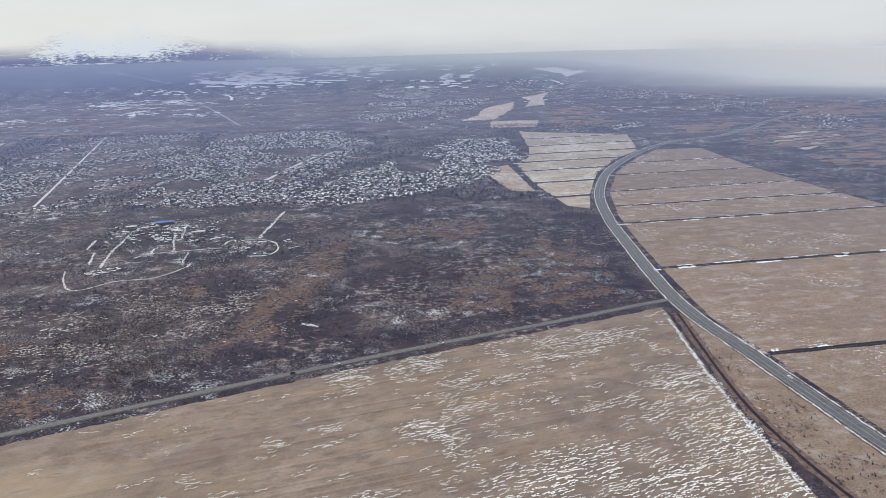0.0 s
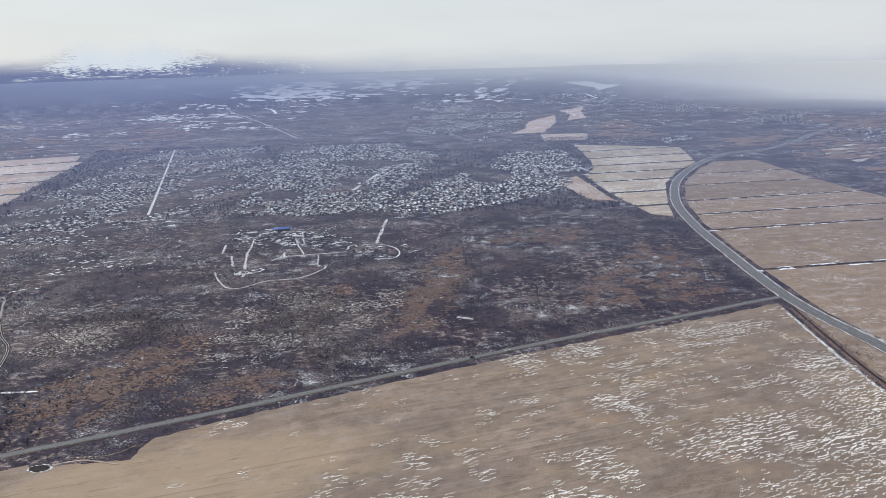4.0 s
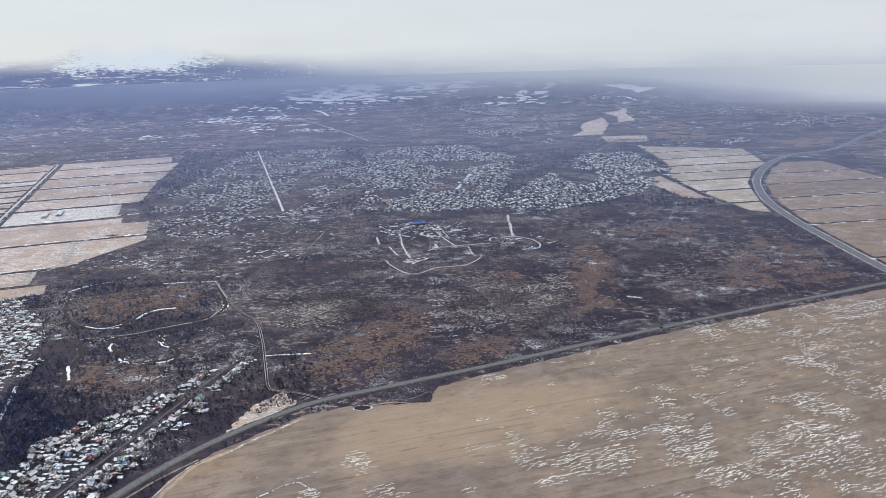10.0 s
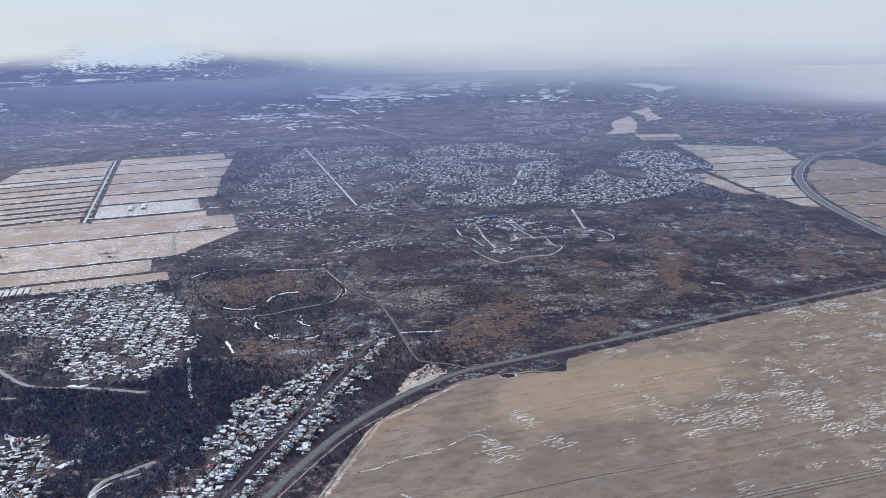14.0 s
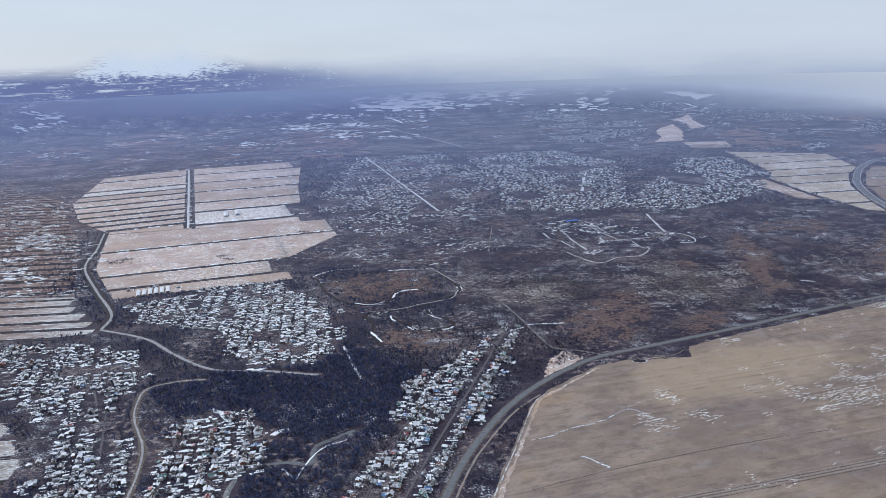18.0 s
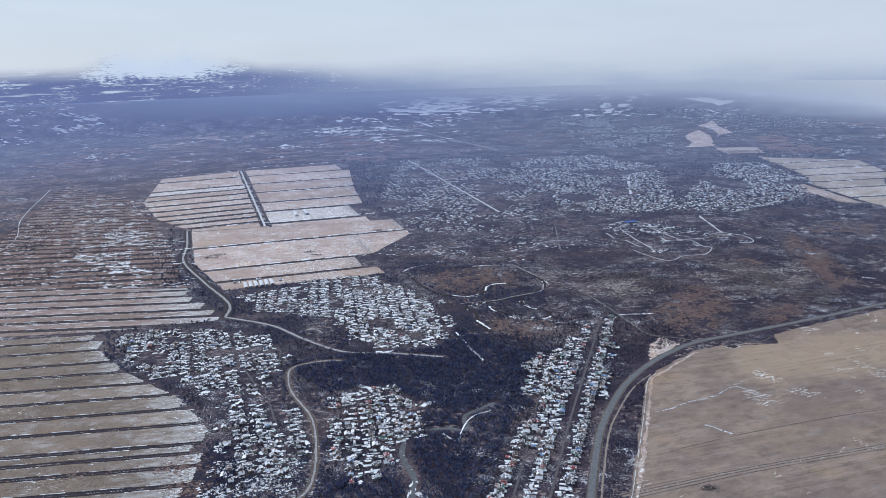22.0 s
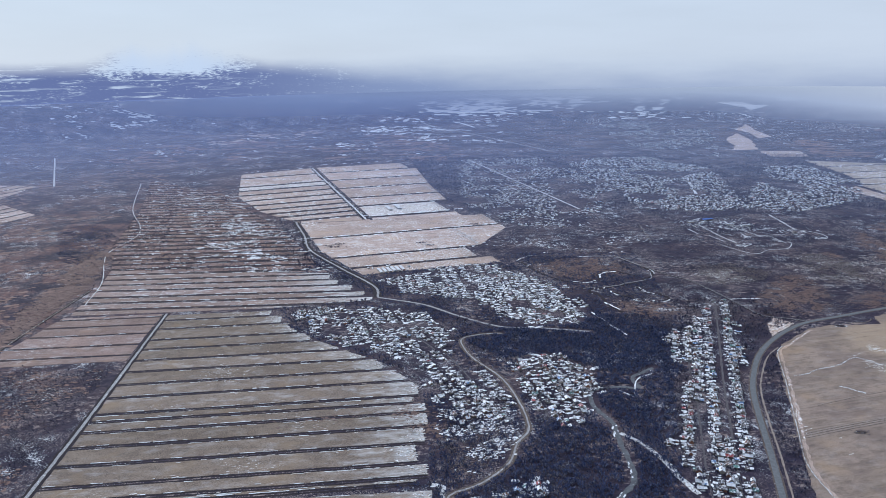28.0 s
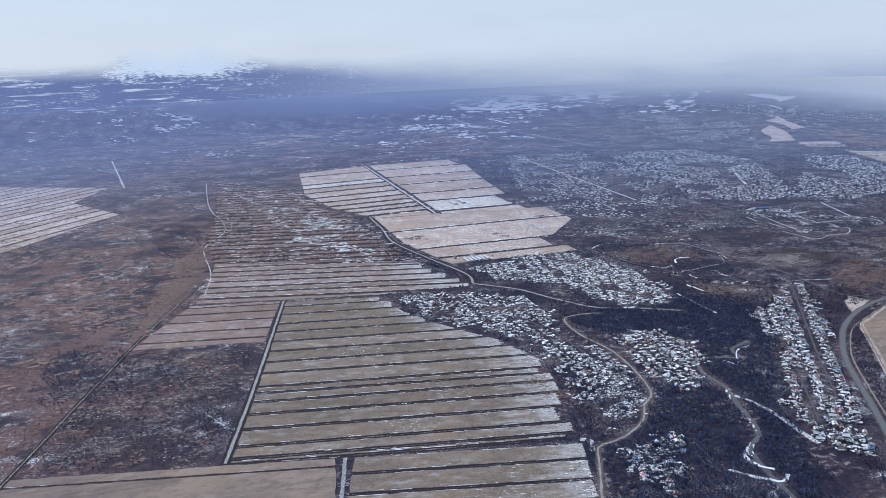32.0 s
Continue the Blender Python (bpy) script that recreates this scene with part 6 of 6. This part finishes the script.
FIELD_CLUMPS = [(-1146, 776, 70, 12), (-1140, 795, 40, 8), (-978, 805, 45, 7), (-1416, 1555, 60, 16), (-1417, 1466, 50, 14), (-963, 785, 30, 5), (-1132, 1837, 60, 14), (-1020, 1656, 40, 10), (-881, 971, 35, 6)]
GROVE = [(-895, 300), (-835, 330), (-730, 345), (-700, 400), (-600, 300), (-632, 200), (-650, 165), (-680, 10), (-720, -170), (-870, -170), (-885, -70), (-830, 0), (-800, 60), (-740, 130), (-725, 200), (-780, 250), (-830, 225)]
x, y = scatter(40000, -900, -590, -180, 420, 101, 0.12, keep=GROVE)
thin = np.random.RandomState(5).uniform(0, 1, len(x)) < np.clip((y - 20) / 130, 0.5, 0.85)
x, y = x[thin], y[thin]
brush("grove", x, y, 3.3, 0.9, 10, "dense grove of bare dark trees along the stream", 201, M_GROVE)
x, y = scatter(17000, -935, -690, -190, 130, 111, 0.5)
brush("south_scrub", x, y, 2.6, 0.6, 7, "bare scrub beside the village road", 210, M_GROVE)
x, y = scatter(24000, -1160, -590, 190, 720, 112, 0.8)
brush("village_woods", x, y, 2.8, 0.85, 8, "bare woods round the village gardens", 211, M_GROVE)
x, y = scatter(9000, -660, -420, -180, 460, 102, 0.3, avoid=[SOUTH])
brush("roadside_bushes", x, y, 3.0, 0.8, 10, "bare bushes between the road and the gardens", 202)
x, y = scatter(62000, -1010, 240, 330, 1150, 103, 2.4)
brush("scrub", x, y, 1.8, 0.95, 7, "low bare scrub over the plain", 203)
x, y = scatter(30000, -1150, 420, 1100, 2100, 104, 0.9)
brush("far_scrub", x, y, 5.0, 0.6, 6, "bare woods between the far villages", 204)
x, y = scatter(24000, -2300, -880, -260, 1500, 105, 1.0)
brush("west_scrub", x, y, 2.4, 0.6, 7, "low bare scrub round the drained fields", 205)
x, y = scatter(26000, -1000, 240, 380, 1100, 115, 2.2)
pick = np.array([noise.noise((a * 0.008, b * 0.008, 6.0)) + 0.5 * noise.noise((a * 0.03, b * 0.03, 2.0)) for a, b in zip(x, y)]) > 0.08
brush("pale_scrub", x[pick], y[pick], 1.7, 1.0, 7, "stands of pale dead stems in the scrub", 214, M_STEM)
for k, q in enumerate(([(-326, 639), (-244, 660), (-269, 539), (-335, 521)], [(-335, 701), (-255, 720), (-242, 640), (-300, 640)], [(-510, 640), (-440, 655), (-430, 600), (-505, 590)], [(-901, 94), (-857, 87), (-817, 74), (-833, 9), (-864, -32), (-888, -15)], [(-511, 560), (-483, 601), (-452, 576), (-429, 632), (-390, 600), (-421, 552), (-464, 535), (-487, 527)], [(-290, 622), (-242, 633), (-183, 629), (-181, 593), (-215, 580), (-193, 522), (-230, 489), (-255, 505)])):
    xs, ys = [p[0] for p in q], [p[1] for p in q]
    x, y = scatter(int(0.24 * (max(xs) - min(xs)) * (max(ys) - min(ys))), min(xs), max(xs), min(ys), max(ys), 116 + k, 0.8, keep=q)
    brush("pale_stems", x, y, 1.5, 1.0, 7, "dense stand of pale dead stems between dark bushes", 215 + k, M_STEM)
WASTE = [(-1440, 175), (-1285, 190), (-1250, -92), (-1415, -120)]
x, y = scatter(9000, -1445, -1250, -120, 190, 114, 0.8, keep=WASTE)
brush("waste_scrub", x, y, 1.6, 0.9, 7, "dark low scrub on the waste ground between the tracks", 213)
heaps("waste_snow", flecks(WASTE, 4000, 0.4, 1.6, 0.25, 0.6, 106, 0.02, 0.18, 10.0, 3), M_SNOWDUST, "small remnants of snow on the waste ground", lift=0.15, rise=0.1)
x, y = scatter(26000, -1900, -1120, 600, 1630, 107, 1.4, keep=DACHA_W)
brush("strip_bushes", x, y, 3.0, 0.6, 6, "bare bushes overgrowing the old garden strips", 209)
for k, (q, m) in enumerate((([(-1757, 893), (-1767, 979), (-1697, 975), (-1626, 884), (-1580, 731), (-1584, 639), (-1643, 692)], 9000), ([(-1542, 129), (-1537, 190), (-1488, 210), (-1438, 163), (-1409, 81), (-1430, 38), (-1464, 12)], 4500))):
    xs, ys = [p[0] for p in q], [p[1] for p in q]
    x, y = scatter(m, min(xs), max(xs), min(ys), max(ys), 113 + 20 * k, 0.3, keep=q)
    brush("dark_wood", x + 5 * np.sin(y * 0.11), y + 5 * np.sin(x * 0.09), 1.8, 1.0, 8, "dark patch of bare wood beside the old strips", 212 + k, M_GROVE)
x, y = scatter(9000, -1320, -880, -100, 1250, 106, 0.5, keep=[(-1320, 1020), (-1180, 640), (-1010, 480), (-1140, 420), (-1120, 330), (-960, 215), (-905, 130), (-890, -100), (-860, -100), (-880, 60), (-930, 160), (-1070, 310), (-1020, 440), (-1100, 600), (-1240, 980)])
brush("field_edge_trees", x, y, 4.5, 0.5, 9, "bare bushes along the edge of the strips", 206)
slab("field_pit", [(-505 + 6 * math.cos(0.628 * a), 55 + 4 * math.sin(0.628 * a)) for a in range(10)], 0.2, M_VERGE, None, 2, 1.2, seed=141, label="small dark pit overgrown with bushes in the stubble", category="pit", kind="structure")
for px, py, m, reach in FIELD_CLUMPS + [(-505, 55, 38, 4)]:
    rk = np.random.RandomState(m)
    brush("field_bushes", px + rk.normal(0, reach, m), py + rk.normal(0, reach * 0.5, m), 1.3 if m < 40 and reach < 5 else 2.6, 0.6, 7, "small clump of bare bushes standing in the field", m)
rn = np.random.RandomState(31)
hx, hy = np.array([h[0] for h in HEDGES]), np.array([h[1] for h in HEDGES])
brush("hedges", hx + rn.uniform(-1.6, 1.6, len(hx)), hy + rn.uniform(-1.6, 1.6, len(hy)), 2.3, 0.55, 8, "dark bare hedges and fruit bushes between the gardens", 207)
dx, dy = [], []
for (ax, ay), (bx, by) in DITCHES:
    m = int(math.hypot(bx - ax, by - ay) / 4.5)
    t = rn.uniform(0, 1, m)
    t = t[[noise.noise((ax + (bx - ax) * q, ay + (by - ay) * q, 0.0)) is not None and noise.noise(((ax + (bx - ax) * q) * 0.02, (ay + (by - ay) * q) * 0.02, 8.0)) > rn.uniform(-0.7, 0.35) for q in t]] if m else t
    dx.append(ax + (bx - ax) * t + rn.uniform(-1.2, 1.2, len(t)))
    dy.append(ay + (by - ay) * t + rn.uniform(-1.2, 1.2, len(t)))
brush("ditch_weeds", np.concatenate(dx), np.concatenate(dy), 1.5, 0.5, 6, "dead weeds and twigs along the field ditches", 208)


def make_tree(seed, height):
    """A bare tree: tapered trunk with forked limbs, and a crown of many thin twigs."""
    r = random.Random(seed)
    tree = tagged(new("bare_tree"), "leafless dark tree beside the road and gardens", "tree", "bare trees")
    bm = bmesh.new()

    def limb(a, b, ra, rb):
        d = (b - a).normalized()
        s = d.orthogonal().normalized()
        t = d.cross(s)
        ring = [[bm.verts.new(p + (s * math.cos(q) + t * math.sin(q)) * w) for q in (0, 2.09, 4.19)] for p, w in ((a, ra), (b, rb))]
        for i in range(3):
            bm.faces.new((ring[0][i], ring[0][(i + 1) % 3], ring[1][(i + 1) % 3], ring[1][i]))

    top = Vector((r.uniform(-0.3, 0.3), r.uniform(-0.3, 0.3), height * 0.62))
    limb(Vector((0, 0, -0.2)), top, 0.22, 0.10)
    tips = [top]
    for k in range(7):
        f = r.uniform(0.35, 1.0)
        a = r.uniform(0, 6.28)
        p = top * f
        q = p + Vector((math.cos(a), math.sin(a), r.uniform(0.7, 1.5))) * height * r.uniform(0.16, 0.27)
        limb(p, q, 0.08, 0.04)
        tips += [q, p.lerp(q, 0.6)]
    part("trunk", bm, M_BARK, tree)
    bm = bmesh.new()
    for p in tips:
        for k in range(9):
            d = Vector((r.uniform(-1, 1), r.uniform(-1, 1), r.uniform(-0.1, 1.2))).normalized() * height * r.uniform(0.1, 0.24)
            s = d.orthogonal().normalized() * 0.11
            bm.faces.new([bm.verts.new(v) for v in (p - s, p + s, p + d)])
    part("crown", bm, M_TWIG, tree)
    return tree


TREES = [make_tree(k, h) for k, h in ((1, 7.5), (2, 9.0), (3, 6.5), (4, 8.2))]
x, y = scatter(700, -900, -430, -150, 430, 110, 0.4, skip_villages=False)
for k, (a, b) in enumerate(list(zip(x, y))[:260]):
    at = pose(float(a), float(b), 0, 0, 0, (k * 67) % 360)
    if k < 4:
        TREES[k].matrix_basis = at
    else:
        copy_thing(TREES[k % 4], at)

# ---- the estate: long low buildings among the scrub ----


def make_hall(x, y, w, l, h, turn, roof, label):
    hall = tagged(new("building"), label, "building")
    bm = bmesh.new()
    gable_walls(bm, w, l, h, w * 0.16)
    part("wall", bm, M_WALLS, hall)
    bm = bmesh.new()
    gable_roof(bm, w, l, h, w * 0.16, 0.5, 0.25)
    part("roof", bm, roof, hall)
    for s in (-1, 1):
        for k in range(int(l / 5)):
            bm = bmesh.new()
            yy = -l / 2 + 2.5 + 5 * k
            box(bm, s * w / 2 - 0.05, yy - 0.8, 1.0, s * w / 2 + 0.05, yy + 0.8, 2.4)
            part("window", bm, M_GLASS, hall)
    hall.matrix_basis = pose(x, y, 0, 0, 0, turn)
    return hall


M_BLUE = plain_material("blue_sheet", (0.05, 0.12, 0.42), (0.08, 0.18, 0.52), 0.4, 0.45)
M_WHITE = plain_material("white_sheet", (0.45, 0.46, 0.49), (0.62, 0.64, 0.68), 0.3, 0.6)
make_hall(-386, 1000, 8, 24, 3.5, -70, M_BLUE, "long building with a bright blue sheet roof")
make_hall(-352, 952, 5, 15, 3, 76, M_WHITE, "long low building under a snow-white roof")
make_hall(-322, 942, 4.5, 16, 3, -75, M_WHITE, "long low barn under a snow-white roof")
make_hall(-424, 980, 5.5, 13, 3, -72, M_WHITE, "low building under a snow-white roof")
make_hall(-403, 972, 5, 8, 3, -70, M_WHITE, "small building under a snow-white roof")
make_hall(-251, 876, 4.5, 8, 3, 70, M_WALLS, "pale building inside the loop track")
make_hall(-1088, 1150, 8, 44, 3, 20, M_WHITE, "long white polytunnel on the pale field")
make_hall(-1068, 1165, 8, 44, 3, 20, M_WHITE, "long white polytunnel on the pale field")
for k in range(6):
    make_hall(-1032 + 7 * k, 604 + 3.4 * k, 4.5, 26, 2.2, 22, M_WHITE, "narrow white polytunnel beside the village")


# ---- masts of a power line on the far plain ----


def make_mast():
    mast = tagged(new("power_mast"), "tall grey lattice mast of a power line", "mast", "power line masts")
    h, w = 16.0, 1.4
    for sx, sy in ((-1, -1), (1, -1), (1, 1), (-1, 1)):
        bm = bmesh.new()
        v = [bm.verts.new((sx * w * k + dx, sy * w * k + dy, z)) for z, k in ((0, 1.0), (h, 0.15)) for dx, dy in ((-0.2, -0.2), (0.2, -0.2), (0.2, 0.2), (-0.2, 0.2))]
        for i in range(4):
            bm.faces.new((v[i], v[(i + 1) % 4], v[4 + (i + 1) % 4], v[4 + i]))
        part("leg", bm, M_STEEL, mast)
    for z, l in ((10.0, 2.8), (12.4, 2.3), (14.8, 1.8)):
        bm = bmesh.new()
        box(bm, -l, -0.25, z, l, 0.25, z + 0.5)
        part("cross_arm", bm, M_STEEL, mast)
    for z in (2.5, 5.0, 7.5):
        bm = bmesh.new()
        k = w * (1 - 0.85 * z / h)
        box(bm, -k - 0.1, -k - 0.1, z, k + 0.1, k + 0.1, z + 0.3)
        part("brace", bm, M_STEEL, mast)
    return mast


mast = make_mast()
mast.matrix_basis = pose(-1800, 1722, 0, 0, 0, 30)
copy_thing(mast, pose(-1782, 1738, 0, 0, 0, 30))


# ---- cars standing on the roads ----
M_TYRE = plain_material("tyre_rubber", (0.02, 0.02, 0.022), (0.035, 0.035, 0.038), 3.0)
M_CAR_WHITE = plain_material("white_car_paint", (0.70, 0.71, 0.73), (0.80, 0.81, 0.82), 1.5, 0.3)
M_CAR_DARK = plain_material("dark_car_paint", (0.03, 0.034, 0.042), (0.06, 0.065, 0.075), 1.5, 0.3)


def make_car(paint, label, x, y, turn):
    car = tagged(new("car"), label, "car", "cars on the roads")
    for name, m, z0, z1, x0, x1, inset, half in (("body", paint, 0.30, 0.85, -2.1, 2.1, 0.12, 0.86), ("cabin", M_GLASS, 0.853, 1.36, -1.5, 0.9, 0.45, 0.78), ("roof", paint, 1.363, 1.43, -1.03, 0.43, 0.1, 0.62)):
        bm = bmesh.new()
        low = [bm.verts.new((px, py, z0)) for px, py in ((x0, -half), (x1, -half), (x1, half), (x0, half))]
        top = [bm.verts.new((px, py, z1)) for px, py in ((x0 + inset, -half * 0.88), (x1 - inset, -half * 0.88), (x1 - inset, half * 0.88), (x0 + inset, half * 0.88))]
        bm.faces.new(low[::-1])
        bm.faces.new(top)
        for i in range(4):
            bm.faces.new((low[i], low[(i + 1) % 4], top[(i + 1) % 4], top[i]))
        part(name, bm, m, car)
    for px in (-1.3, 1.3):
        for py in (-0.80, 0.80):
            bm = bmesh.new()
            bmesh.ops.create_cone(bm, cap_ends=True, segments=12, radius1=0.31, radius2=0.31, depth=0.2, matrix=pose(px, py, 0.31, 90))
            part("wheel", bm, M_TYRE, car)
    car.matrix_basis = pose(x, y, 0.56, 0, 0, turn)
    return car


make_car(M_CAR_DARK, "small dark saloon car on the asphalt road", -116.5, 507.5, 25)
make_car(M_CAR_WHITE, "small white saloon car on the asphalt road", -85.6, 521.3, 24)
make_car(M_CAR_WHITE, "white estate car on the asphalt road", -7.6, 557.0, 23)
make_car(M_CAR_WHITE, "white car on the wide main road", 236.0, 481.0, 100)
